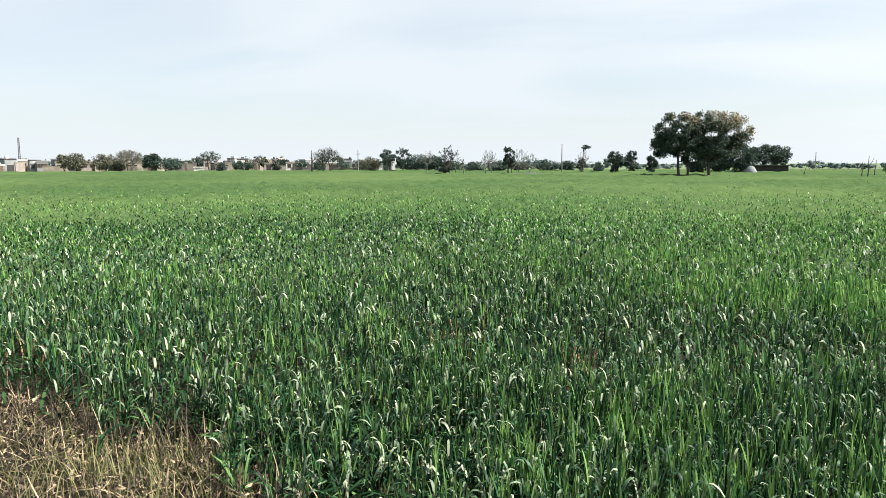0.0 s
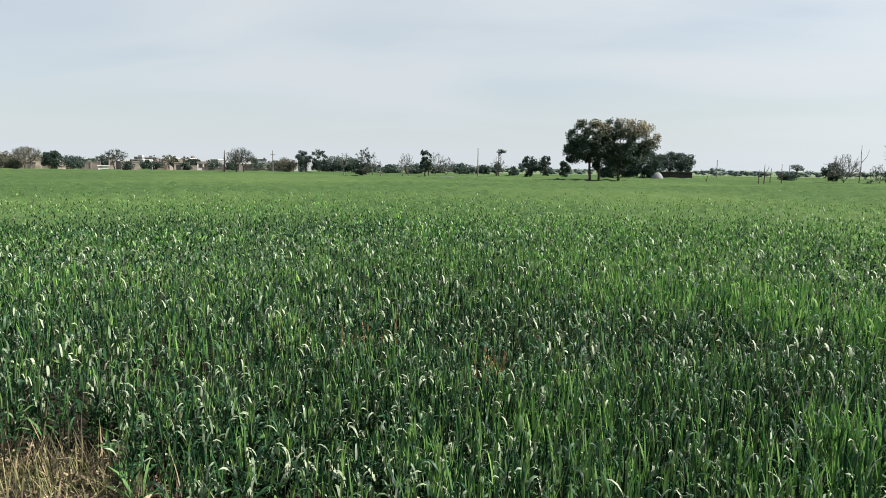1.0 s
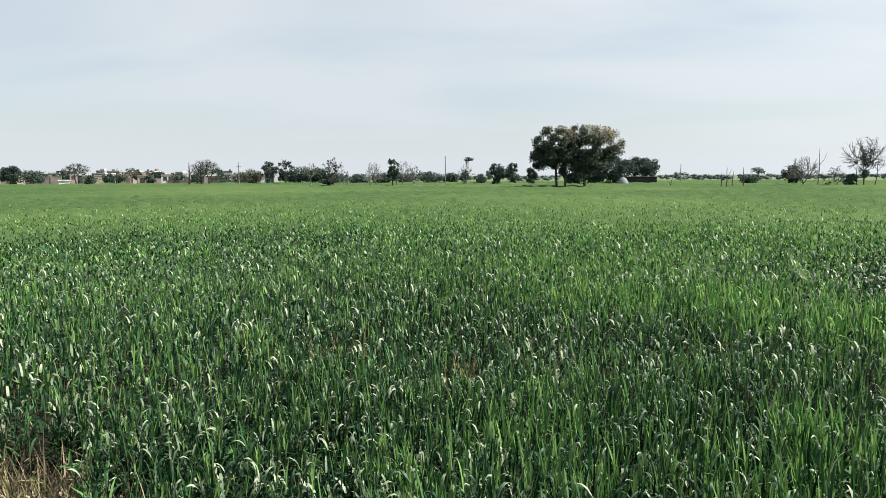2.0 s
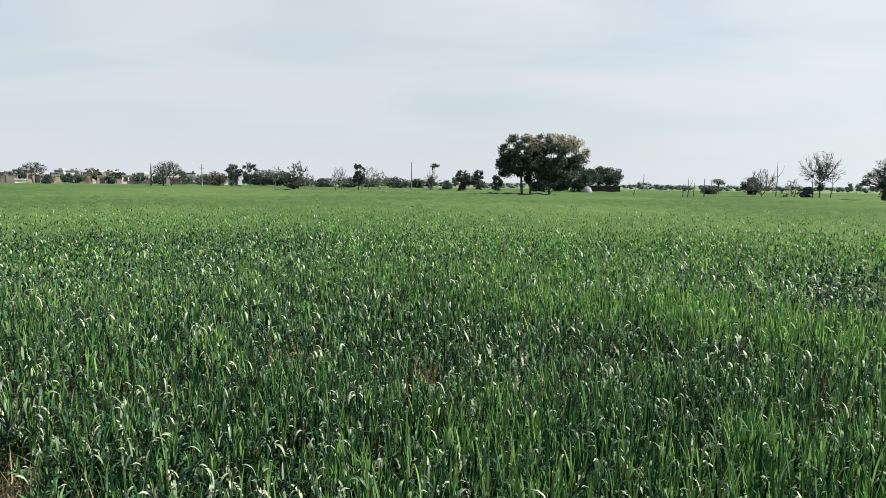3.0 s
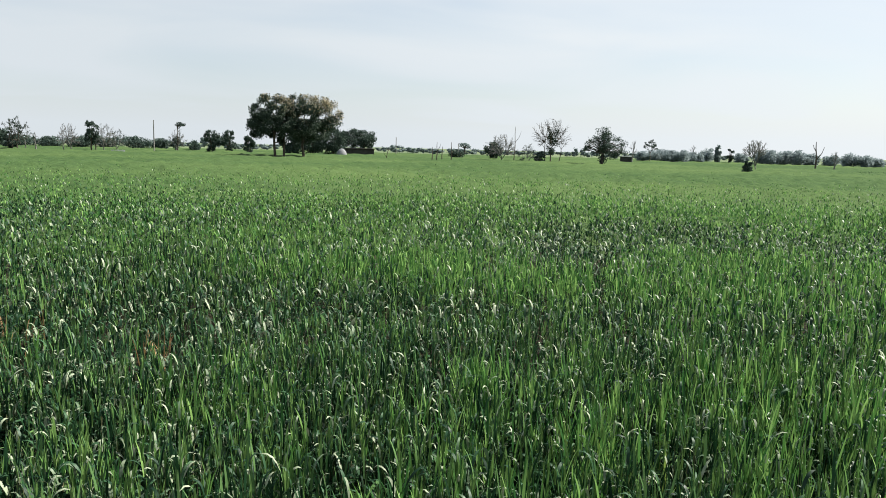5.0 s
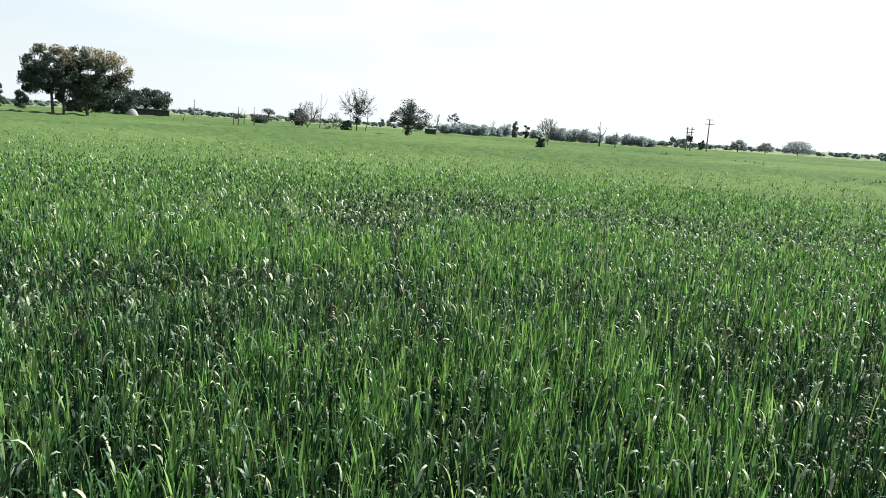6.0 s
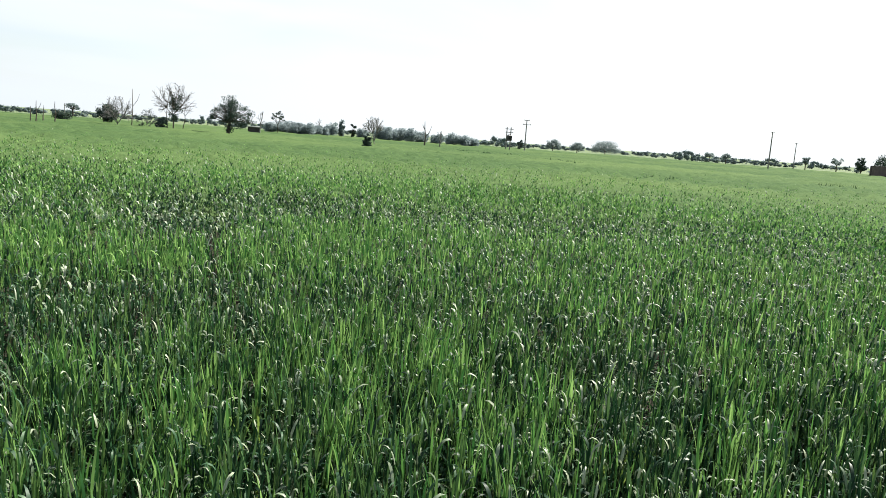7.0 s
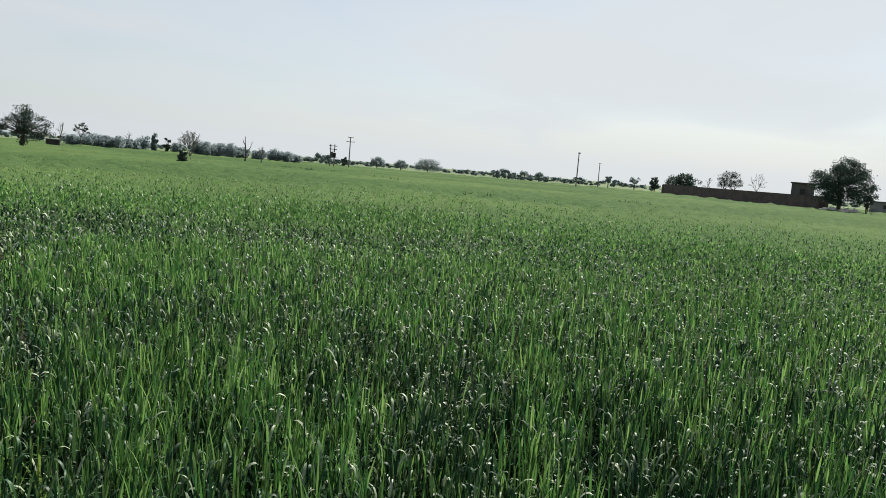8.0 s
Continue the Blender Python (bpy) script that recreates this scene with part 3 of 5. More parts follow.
def leaf_cloud(rng, centres, spread, count, size):
    """Small four-cornered leaves strewn round the centres."""
    c = np.repeat(np.asarray(centres, float), count, 0)
    n = len(c)
    p = c + np.clip(rng.normal(0, 1, (n, 3)), -1.7, 1.7) * np.repeat(np.asarray(spread, float), count, 0)
    a = rng.normal(0, 1, (n, 3))
    a /= np.linalg.norm(a, axis=1)[:, None]
    b = np.cross(a, rng.normal(0, 1, (n, 3)))
    b /= np.linalg.norm(b, axis=1)[:, None] + 1e-9
    s = size * rng.uniform(0.5, 1.2, n)[:, None]
    v = np.stack([p - a * s, p + b * s * 0.6, p + a * s, p - b * s * 0.6], 1).reshape(-1, 3)
    q = np.arange(4 * n).reshape(-1, 4)
    return v, q


def limb(bm, rng, p0, p1, r0, r1, sides=5, bow=0.12):
    p0, p1 = Vector(p0), Vector(p1)
    d = (p1 - p0).length
    m1 = p0.lerp(p1, 0.35) + Vector(rng.normal(0, bow * d * 0.5, 3)) + Vector((0, 0, bow * d * 0.4))
    m2 = p0.lerp(p1, 0.7) + Vector(rng.normal(0, bow * d * 0.5, 3)) + Vector((0, 0, bow * d * 0.4))
    add_tube(bm, [p0, m1, m2, p1], [r0, r0 * 0.7 + r1 * 0.3, r0 * 0.35 + r1 * 0.65, r1], sides)
    return m1, m2


def twigs(bm, rng, p, way, length, r, depth):
    """Forking bare branches."""
    p, way = Vector(p), Vector(way).normalized()
    tip = p + way * length
    mid = p.lerp(tip, 0.5) + Vector(rng.normal(0, 0.06 * length, 3))
    add_tube(bm, [p, mid, tip], [r, r * 0.8, r * 0.6], 4 if depth > 1 else 3)
    if depth == 0:
        return [tip]
    out = []
    for k in range(3 if depth > 1 else 4):
        w = (way + Vector(rng.normal(0, 0.48, 3)) + Vector((0, 0, 0.18))).normalized()
        out += twigs(bm, rng, p.lerp(tip, rng.uniform(0.6, 1.0)), w, length * rng.uniform(0.55, 0.8), max(0.012, r * 0.58), depth - 1)
    return out


def leafy_tree(az, d, top, width, label, leaf=M_DARKLEAF, seed=1, stems=((0, 0.16),), bottom=0.3, clumps=46, count=60, leaf_size=0.16, name="tree", lobes=5, bark=M_BARK, group="", loose=0.16, tips=0.0, rough=0.3):
    """A leaved tree: trunks, limbs out to the clumps, and a crown of many small leaves. bottom: share of the height at which the crown begins."""
    rng = np.random.default_rng(seed)
    H = height(d, top)
    ob = thing(name, place(az, d), label, "tree" if name != "shrub" else "shrub", group, turn_z=-az)
    z0 = H * bottom
    cz, rz, rx = (H + z0) / 2, (H - z0) / 2, width / 2
    turn0 = rng.uniform(0, 6.3)
    lobe = []
    for i in range(lobes):
        u, a = 1 - 2 * (i + 0.5) / lobes, turn0 + 2.4 * i
        s = math.sqrt(1 - u * u) * 0.64
        lobe.append((s * rx * math.cos(a) * rng.uniform(0.75, 1.1), s * rx * math.sin(a) * rng.uniform(0.75, 1.1), cz + 0.6 * u * rz * rng.uniform(0.8, 1.1), rng.uniform(0.36, 0.52)))
    cen, spr = [], []
    while len(cen) < clumps:
        u = rng.normal(0, 1, 3)
        u /= np.linalg.norm(u)
        if rng.uniform() < rough:
            lx, ly, lz, k = lobe[rng.integers(lobes)]
            u *= rng.uniform(0.5, 1.0)
            p = np.array([lx + u[0] * rx * k, ly + u[1] * rx * k, lz + u[2] * rz * k])
        else:
            k = rng.uniform(0.4, 0.9) * (1 + rough * noise.noise(Vector(u) * 1.9 + Vector((seed * 1.37, 0, 0))))
            p = np.array([u[0] * rx * k, u[1] * rx * k, cz + u[2] * rz * k * (1 if u[2] > 0 else 0.85)])
        cen.append(p)
        s = loose * rx * rng.uniform(0.6, 1.2)
        spr.append([s, s, s * 0.75])
    v, q = leaf_cloud(rng, cen, spr, int(count * (1.7 if d < 140 else 1.05)), leaf_size * (0.72 if d < 140 else 0.9))
    lo, hi = np.percentile(v, 0.4, axis=0), np.percentile(v, 99.6, axis=0)
    fit_lo, fit_hi = np.array([-rx, -rx, z0]), np.array([rx, rx, H])
    grow = (fit_hi - fit_lo) / (hi - lo)
    v = (v - lo) * grow + fit_lo
    cen = [(np.array(p) - lo) * grow + fit_lo for p in cen]
    mid = v.reshape(-1, 4, 3).mean(1)
    round_off = (np.abs((mid - [0, 0, cz]) / [rx, rx, rz]) ** 2.7).sum(1)
    q = q[round_off < 1.12 + rng.normal(0, 0.12, len(mid))]
    v[:, 2] = np.maximum(v[:, 2], 0.05)
    bm = bmesh.new()
    for sx, r in stems:
        fork = Vector((sx + rng.normal(0, 0.1), rng.normal(0, 0.1), z0 + 0.25 * (H - z0)))
        add_tube(bm, [(sx, 0, -0.1), (sx, 0, 0.2), Vector((sx, 0, 0)).lerp(fork, 0.5) + Vector((rng.normal(0, 0.06), 0, 0)), fork], [r * 1.5, r * 1.05, r * 0.9, r * 0.7], 8)
        low_end = Vector((sx, 0, z0 * 0.85))
        pick = sorted(range(len(cen)), key=lambda i: abs(cen[i][0] - sx) + rng.uniform(0, rx))[: max(6, 14 // len(stems))]
        for i in pick:
            limb(bm, rng, low_end.lerp(fork, rng.uniform(0.2, 1)), cen[i], r * 0.42, 0.02)
    part("trunk", bm, bark, ob)
    # upper and right-hand leaves take the tan colour, as if the sun caught them
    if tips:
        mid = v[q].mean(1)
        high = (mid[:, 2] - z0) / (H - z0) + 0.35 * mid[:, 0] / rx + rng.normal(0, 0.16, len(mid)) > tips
        mesh_part("sunlit_leaves", raw_mesh("sunlit_leaves", v, q[high], [], [M_SUNLIT_RUST]), ob, "rust-tan leaves painting the sunlit upper right")
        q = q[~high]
    mesh_part("crown", raw_mesh("crown", v, q, [], [leaf]), ob)
    return ob


def shrub(az, d, top, width, label, leaf=M_DARKLEAF, seed=1, clumps=26, count=60, leaf_size=0.16, group=""):
    return leafy_tree(az, d, top, width, label, leaf, seed, stems=((0, 0.06), (width * 0.15, 0.05)), bottom=0.12, clumps=clumps, count=count, leaf_size=leaf_size, name="shrub", lobes=4, group=group, loose=0.2)


def bare_tree(az, d, top, width, label, seed=1, stems=((0, 0.1),), leaves=0, leaf=M_BLUELEAF, bark=M_TWIG, depth=3, leaf_size=0.12, name="bare_tree", first=0.34):
    """A tree with few or no leaves: forking twigs, and some leaf clumps at their ends."""
    rng = np.random.default_rng(seed)
    H = height(d, top)
    ob = thing(name, place(az, d), label, "tree", turn_z=-az)
    bm = bmesh.new()
    tips = []
    for sx, r in stems:
        lead = Vector((sx + rng.normal(0, 0.06 * H), rng.normal(0, 0.05), H * 0.72))
        bole = Vector((sx, 0, H * first))
        add_tube(bm, [(sx, 0, -0.1), bole * 0.6 + Vector((sx * 0.4, 0, 0)), bole.lerp(lead, 0.35), lead], [r * 1.3, r, r * 0.75, r * 0.3], 7)
        for k in range(7):
            a = k * 2.4 + rng.uniform(-0.4, 0.4)
            up = (k + rng.uniform(0, 0.8)) / 7
            lean = width / (1.1 * H) * (1.25 - 0.6 * up)
            w = Vector((math.cos(a) * lean, math.sin(a) * lean, 0.5 + 0.7 * up))
            tips += twigs(bm, rng, bole.lerp(lead, up), w, H * (1 - first) * rng.uniform(0.2, 0.34) * (1.2 - 0.4 * up), r * 0.45 * (1.2 - 0.5 * up), depth - 2 if depth > 2 else 1)
    zs = max(t.z for t in tips)
    k = H / zs
    for vert in bm.verts:
        if vert.co.z > 0:
            vert.co.z *= k
    part("trunk", bm, bark, ob)
    if leaves:
        pick = [tips[i] for i in rng.integers(0, len(tips), max(3, len(tips) // 3))]
        cen = [(p.x, p.y, p.z * k) for p in pick]
        v, q = leaf_cloud(rng, cen, [[0.15 * width / 3] * 3] * len(cen), leaves * 2, leaf_size * 0.62)
        mesh_part("foliage", raw_mesh("foliage", v, q, [], [leaf]), ob)
    return ob


def dome_tree(az, d, top, width, label, seed=1, r=0.12, base=0.25, mid=0.5, limbs=5, ends=30, twig=9, leaves=0, leaf=M_GREYLEAF, bark=M_TWIG, leaf_size=0.12, stems=(0,), name="tree", core=0, droop=-0.3, puff=0.05):
    """An open tree: limbs fan out to the rim of a domed crown, with twigs and, where leaves is set, thin leaf clumps at their ends; core: clumps close round the trunk."""
    rng = np.random.default_rng(seed)
    H = height(d, top)
    ob = thing(name, place(az, d), label, "tree", turn_z=-az)
    zc, rx = H * mid, width / 2
    rz = H - zc
    bm = bmesh.new()
    marks = []
    for n, sx in enumerate(stems):
        fork = Vector((sx * 1.2 + rng.normal(0, 0.03 * H), rng.normal(0, 0.03 * H), H * base))
        add_tube(bm, [(sx, 0, -0.1), (sx, 0, 0.15), Vector((sx, 0, 0)).lerp(fork, 0.6) + Vector((rng.normal(0, 0.05), 0, 0)), fork], [r * 1.5, r * 1.1, r * 0.9, r * 0.75], 7)
        for k in range(limbs):
            ids = [i for i in range(ends) if int(((2.4 * i + n * 0.7) % 6.2832) / 6.2832 * limbs) == k]
            goals = []
            for i in ids:
                u = 1 - (1 - droop) * (i + 0.5) / ends
                a = 2.4 * i + n * 0.7
                q = math.sqrt(max(0, 1 - u * u)) * rng.uniform(0.68, 1.1)
                goals.append(Vector((sx * 0.5 + rx * q * math.cos(a), rx * q * math.sin(a), zc + rz * u * rng.uniform(0.86, 1.04))))
            if not goals:
                continue
            mean = sum(goals, Vector()) / len(goals)
            node = fork.lerp(mean, 0.5) + Vector((0, 0, -0.04 * H))
            limb(bm, rng, fork, node, r * 0.6, r * 0.34, 5, 0.08)
            for g in goals:
                m1, m2 = limb(bm, rng, node, g, r * 0.34, 0.025, 4, 0.1)
                marks.append(g)
                for t in range(twig):
                    p = (m1, m2, g)[t % 3].lerp(g, rng.uniform(0, 0.7))
                    w = (g - node).normalized() + Vector(rng.normal(0, 0.6, 3))
                    e = p + w.normalized() * rng.uniform(0.07, 0.16) * width
                    e.z = min(e.z, H * 1.02)
                    add_tube(bm, [p, e], [0.022, 0.012], 3)
                    if t % 3 == 0:
                        marks.append(e)
    part("trunk", bm, bark, ob)
    cen, spr = [], []
    if leaves:
        for p in marks:
            if rng.uniform() < 0.75:
                cen.append(p)
                spr.append([puff * width * rng.uniform(0.5, 1.2)] * 2 + [puff * width * 0.6])
    for k in range(core):
        cen.append((rng.normal(0.04, 0.09) * width, rng.normal(0, 0.08) * width, H * rng.uniform(base * 0.7, 0.78)))
        spr.append([0.042 * width] * 3)
    if cen:
        v, q = leaf_cloud(rng, cen, spr, int((leaves or 50) * 2.2), leaf_size * 0.6)
        v[:, 2] = np.maximum(v[:, 2], 0.05)
        mesh_part("foliage", raw_mesh("foliage", v, q, [], [leaf]), ob)
    return ob


def lone_tree(az, d, top):
    """A tree with a dense upright lead, bare boughs on one side and a thin spreading crown on the other."""
    rng = np.random.default_rng(184)
    H = height(d, top)
    ob = thing("tree", place(az, d), "lone dark-green tree with a dense lead and spreading boughs", "tree", turn_z=-az)
    bm = bmesh.new()
    fork = Vector((-0.35, 0, H * 0.36))
    add_tube(bm, [(-0.6, 0, -0.1), (-0.55, 0, 0.2), (-0.5, 0, H * 0.2), fork, (-0.3, 0, H * 0.7)], [0.36, 0.27, 0.22, 0.18, 0.08], 8)
    cen, spr = [], []
    for k in range(40):
        z = H * (0.16 + 0.8 * rng.uniform(0, 1) ** 0.7)
        wide = 0.2 + 0.42 * math.sin(math.pi * min(1, max(0, (z / H - 0.2) / 0.85)))
        cen.append((-0.45 + rng.normal(0, wide * 0.7), rng.normal(0, wide * 0.6), z))
        spr.append((0.24, 0.24, 0.22))
    for k in range(46):
        u = rng.normal(0, 1, 3)
        u *= rng.uniform(0.55, 1.0) / np.linalg.norm(u)
        p = Vector((0.95 + 1.85 * u[0], 1.7 * u[1], H * (0.56 + 0.33 * u[2] - 0.06 * u[0])))
        if k % 2:
            limb(bm, rng, fork.lerp(Vector((-0.3, 0, H * 0.6)), rng.uniform(0, 1)), p, 0.06, 0.02, 5, 0.08)
        cen.append(tuple(p))
        spr.append((0.24, 0.24, 0.19))
    for k in range(12):
        a = 0.15 + 1.15 * k / 12 + rng.uniform(-0.06, 0.06)
        p = fork + Vector((-math.cos(a) * 2.9, rng.normal(0, 0.6), math.sin(a) * H * 0.42)) * rng.uniform(0.75, 1)
        m1, m2 = limb(bm, rng, fork, p, 0.08, 0.02, 5, 0.1)
        for t in range(5):
            add_tube(bm, [m2, p + Vector(rng.normal(0, 0.3, 3))], [0.025, 0.012], 3)
        if k % 3:
            cen.append(tuple(p))
            spr.append((0.2, 0.2, 0.14))
    part("trunk", bm, M_BARK, ob)
    v, q = leaf_cloud(rng, cen, spr, 62, 0.095)
    mesh_part("foliage", raw_mesh("foliage", v, q, [], [M_DARKLEAF]), ob)
    return ob


def snag(az, d, top, label, seed=1, r=0.09, arms=2, lean=0.05, bark=M_BARK):
    """A dead trunk with broken arms."""
    rng = np.random.default_rng(seed)
    H = height(d, top)
    ob = thing("dead_tree", place(az, d), label, "dead tree", turn_z=-az)
    bm = bmesh.new()
    topv = Vector((lean * H, 0, H))
    mid = topv * 0.5 + Vector((rng.normal(0, 0.04 * H), 0, 0))
    add_tube(bm, [(0, 0, -0.1), mid * 0.5, mid, topv * 0.8, topv], [r * 1.3, r, r * 0.85, r * 0.55, r * 0.3], 6)
    part("trunk", bm, bark, ob)
    for k in range(arms):
        bm = bmesh.new()
        s = (-1) ** k
        p = mid.lerp(topv, rng.uniform(-0.5, 0.5))
        L = H * rng.uniform(0.18, 0.4)
        add_tube(bm, [p, p + Vector((s * L * 0.35, rng.normal(0, 0.1), L * 0.5)), p + Vector((s * L * 0.5, 0, L))], [r * 0.55, r * 0.4, r * 0.2], 5)
        part("branch", bm, bark, ob)
    return ob


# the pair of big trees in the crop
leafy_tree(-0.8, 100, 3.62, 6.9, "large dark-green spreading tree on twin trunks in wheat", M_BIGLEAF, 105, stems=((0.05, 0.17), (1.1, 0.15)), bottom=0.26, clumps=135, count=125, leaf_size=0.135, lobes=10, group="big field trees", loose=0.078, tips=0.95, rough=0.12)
leafy_tree(1.75, 101, 3.67, 8.2, "large tree with sunlit rust-tan outer leaves standing in wheat", M_BIGLEAF, 106, stems=((-0.75, 0.18),), bottom=0.26, clumps=140, count=125, leaf_size=0.135, lobes=10, group="big field trees", loose=0.075, tips=0.9, rough=0.1)
for i, (az, top, w) in enumerate(((0.6, 1.07, 4.2), (2.0, 1.26, 5.1), (3.52, 1.36, 4.5))):
    leafy_tree(az, 134 + i, top, w, "dense dark tree in the shade behind the big pair", M_DARKLEAF, 110 + i, bottom=0.08, clumps=50, count=60, leaf_size=0.2)
leafy_tree(5.29, 152, 1.3, 7.6, "dense flat-topped green tree above a low shed", M_DARKLEAF, 115, stems=((-1.0, 0.16), (1.2, 0.15)), bottom=0.3, clumps=90, count=80, leaf_size=0.17, lobes=7, loose=0.1, rough=0.25)
leafy_tree(-5.25, 138, 0.95, 2.9, "small round dark-green tree with low crown", M_DARKLEAF, 116, bottom=0.14, clumps=34)
leafy_tree(-4.1, 137, 0.93, 2.8, "small dark-green tree beside its twin", M_DARKLEAF, 117, bottom=0.14, clumps=32)
leafy_tree(-2.65, 131, 0.63, 2.0, "low leafy tree beside the big pair", M_DARKLEAF, 118, bottom=0.15, clumps=22)
# open crowns and scrub towards the village
leafy_tree(-44.13, 236, 0.81, 6.9, "grey-green tree in front of village walls", M_GREYLEAF, 120, bottom=0.08, clumps=70, count=40, leaf_size=0.25)
leafy_tree(-44.89, 238, 0.74, 3.6, "brownish tree half over a village wall", M_GREYLEAF, 119, bottom=0.25, clumps=34, count=40, leaf_size=0.25)
leafy_tree(-42.36, 234, 0.76, 6.7, "dusty brown-green tree in front of village walls", M_GREYLEAF, 121, bottom=0.06, clumps=64, count=40, leaf_size=0.25)
dome_tree(-40.88, 220, 1.0, 7.8, "wide half-leafless grey tree by the village", 122, 0.2, 0.35, 0.5, 6, 44, 6, 14, M_GREYLEAF, M_PALEBARK, 0.16, (0, 1.0), droop=-0.05, puff=0.045)
shrub(-41.58, 224, 0.28, 4.5, "pale scrub under a wide tree", M_GREYLEAF, 223, 34, leaf_size=0.24)
leafy_tree(-39.3, 215, 0.8, 5.1, "dense dark blue-green round tree", M_DARKLEAF, 123, bottom=0.05, clumps=56, leaf_size=0.24)
shrub(-38.01, 216, 0.56, 6.6, "low haze-tinted green scrub by a wall", M_BLUELEAF, 124, 50, leaf_size=0.24)
dome_tree(-35.4, 214, 0.99, 6.0, "spreading open-crowned tree among houses", 125, 0.19, 0.4, 0.6, 5, 30, 4, 20, M_DARKLEAF, M_BARK, 0.17, droop=-0.1, puff=0.05)
shrub(-33.4, 208, 0.29, 2.8, "dark rounded bush against a wall", M_DARKLEAF, 126, 24, leaf_size=0.22)
dome_tree(-31.89, 214, 0.68, 3.7, "small tree rising over house roofs", 127, 0.12, 0.45, 0.6, 5, 22, 4, 18, M_GREYLEAF, M_PALEBARK, 0.17)
for i, (az, d, top, w) in enumerate(((-32.69, 232, 0.34, 2.8), (-28.74, 226, 0.28, 3.1), (-25.67, 222, 0.25, 3.3), (-30.67, 228, 0.19, 2.2), (-36.71, 232, 0.28, 2.4), (-41.77, 232, 0.19, 3.6), (-34.61, 228, 0.14, 2.4), (-27.53, 215, 0.19, 2.4), (-24.3, 215, 0.33, 3.3))):
    leafy_tree(az, d, top + 0.06, w * 1.5, "dark leafy tree between village houses", M_DARKLEAF, 230 + i, bottom=0.05, clumps=30, count=50, leaf_size=0.18, loose=0.2, rough=0.5)
snag(-28.08, 165, 1.06, "thick dark dead trunk near the village", 128, 0.2, 1, 0.02)
dome_tree(-26.95, 166, 1.23, 5.5, "open grey-brown tree with thin foliage", 129, 0.16, 0.28, 0.55, 5, 34, 7, 7, M_DARKLEAF, M_BARK, 0.14, (-0.7, 0.7), droop=-0.1)
shrub(-23.61, 180, 0.59, 5.2, "greyish rounded scrub at the field end", M_GREYLEAF, 130, 36, leaf_size=0.2)
leafy_tree(-22.35, 176, 1.12, 4.0, "ragged haze-tinted blue-green tree in a group", M_BLUELEAF, 131, stems=((-0.6, 0.14), (0.5, 0.12)), bottom=0.1, clumps=46, count=60, leaf_size=0.17, loose=0.13, rough=0.6, lobes=6)
leafy_tree(-21.2, 175, 1.2, 3.6, "ragged dark tree with an uneven spiky top", M_DARKLEAF, 231, stems=((0, 0.13),), bottom=0.1, clumps=40, count=55, leaf_size=0.17, loose=0.13, rough=0.7, lobes=6)
shrub(-20.13, 177, 0.74, 6.9, "dense dark scrub at the field end", M_BLUELEAF, 132, 60, leaf_size=0.22)
shrub(-19.03, 172, 0.67, 5.0, "dusty scrub behind thin field trees", M_DARKLEAF, 149, 40, leaf_size=0.22)
dome_tree(-19.33, 122, 1.0, 2.6, "thin open tree at the field edge", 133, 0.09, 0.4, 0.62, 4, 16, 5, 8, M_GREYLEAF, M_TWIG, 0.11)
dome_tree(-17.85, 115, 1.39, 2.4, "tall thin tree with a tufted top", 134, 0.09, 0.35, 0.5, 4, 18, 6, 16, M_DARKLEAF, M_BARK, 0.11, (-0.3, 0.4), droop=-0.6, core=3, puff=0.05)
shrub(-18.14, 116, 0.24, 1.7, "dark bush round thin tree stems", M_BLUELEAF, 135, 18, leaf_size=0.14)
dome_tree(-17.25, 118, 1.06, 2.3, "thin leaning tree with sparse leaves", 136, 0.08, 0.4, 0.6, 4, 12, 5, 6, M_DARKLEAF, M_TWIG, 0.1)
bare_tree(-16.61, 118, 0.43, 1.3, "stunted lopped tree at the field edge", 137, leaves=10, leaf=M_DARKLEAF, depth=2)
dome_tree(-14.71, 118, 1.03, 2.7, "leafless grey tree at the field edge", 138, 0.08, 0.3, 0.5, 4, 20, 8, 0, stems=(-0.3, 0.4))
leafy_tree(-13.21, 114, 1.29, 2.0, "narrow dark tree among bare ones", M_DARKLEAF, 139, stems=((0, 0.11), (0.5, 0.08)), bottom=0.32, clumps=34, count=60, leaf_size=0.12, loose=0.14, rough=0.6, lobes=6)
dome_tree(-12.39, 115, 1.1, 3.3, "bare forked tree at the field edge", 140, 0.08, 0.25, 0.5, 5, 26, 8, 4, M_GREYLEAF, M_TWIG, 0.1, droop=-0.4)
dome_tree(-11.57, 116, 0.78, 2.5, "small bare tree with few leaves", 141, 0.07, 0.25, 0.5, 4, 18, 6, 8, M_DARKLEAF, M_TWIG, 0.1)
for i, (az, top, w) in enumerate(((-15.84, 0.19, 4.8), (-13.84, 0.25, 5.8), (-10.39, 0.36, 6.3), (-8.82, 0.23, 3.7), (-12.21, 0.2, 4.9), (-17.48, 0.24, 5.6))):
    shrub(az, 160 + 3 * i, top, w, "haze-tinted green hedge scrub behind the field", M_BLUELEAF, 150 + i, 34, leaf_size=0.22)
dome_tree(-7.63, 133, 0.88, 2.8, "thin bare tree with low scrub", 160, 0.08, 0.25, 0.5, 4, 20, 7, 4, M_GREYLEAF, M_TWIG, 0.1)
leafy_tree(-7.4, 132, 1.41, 1.8, "tall thin tree with a small flat umbrella crown", M_DARKLEAF, 161, bottom=0.86, clumps=12, count=40, leaf_size=0.12, stems=((-0.5, 0.07),), lobes=3)
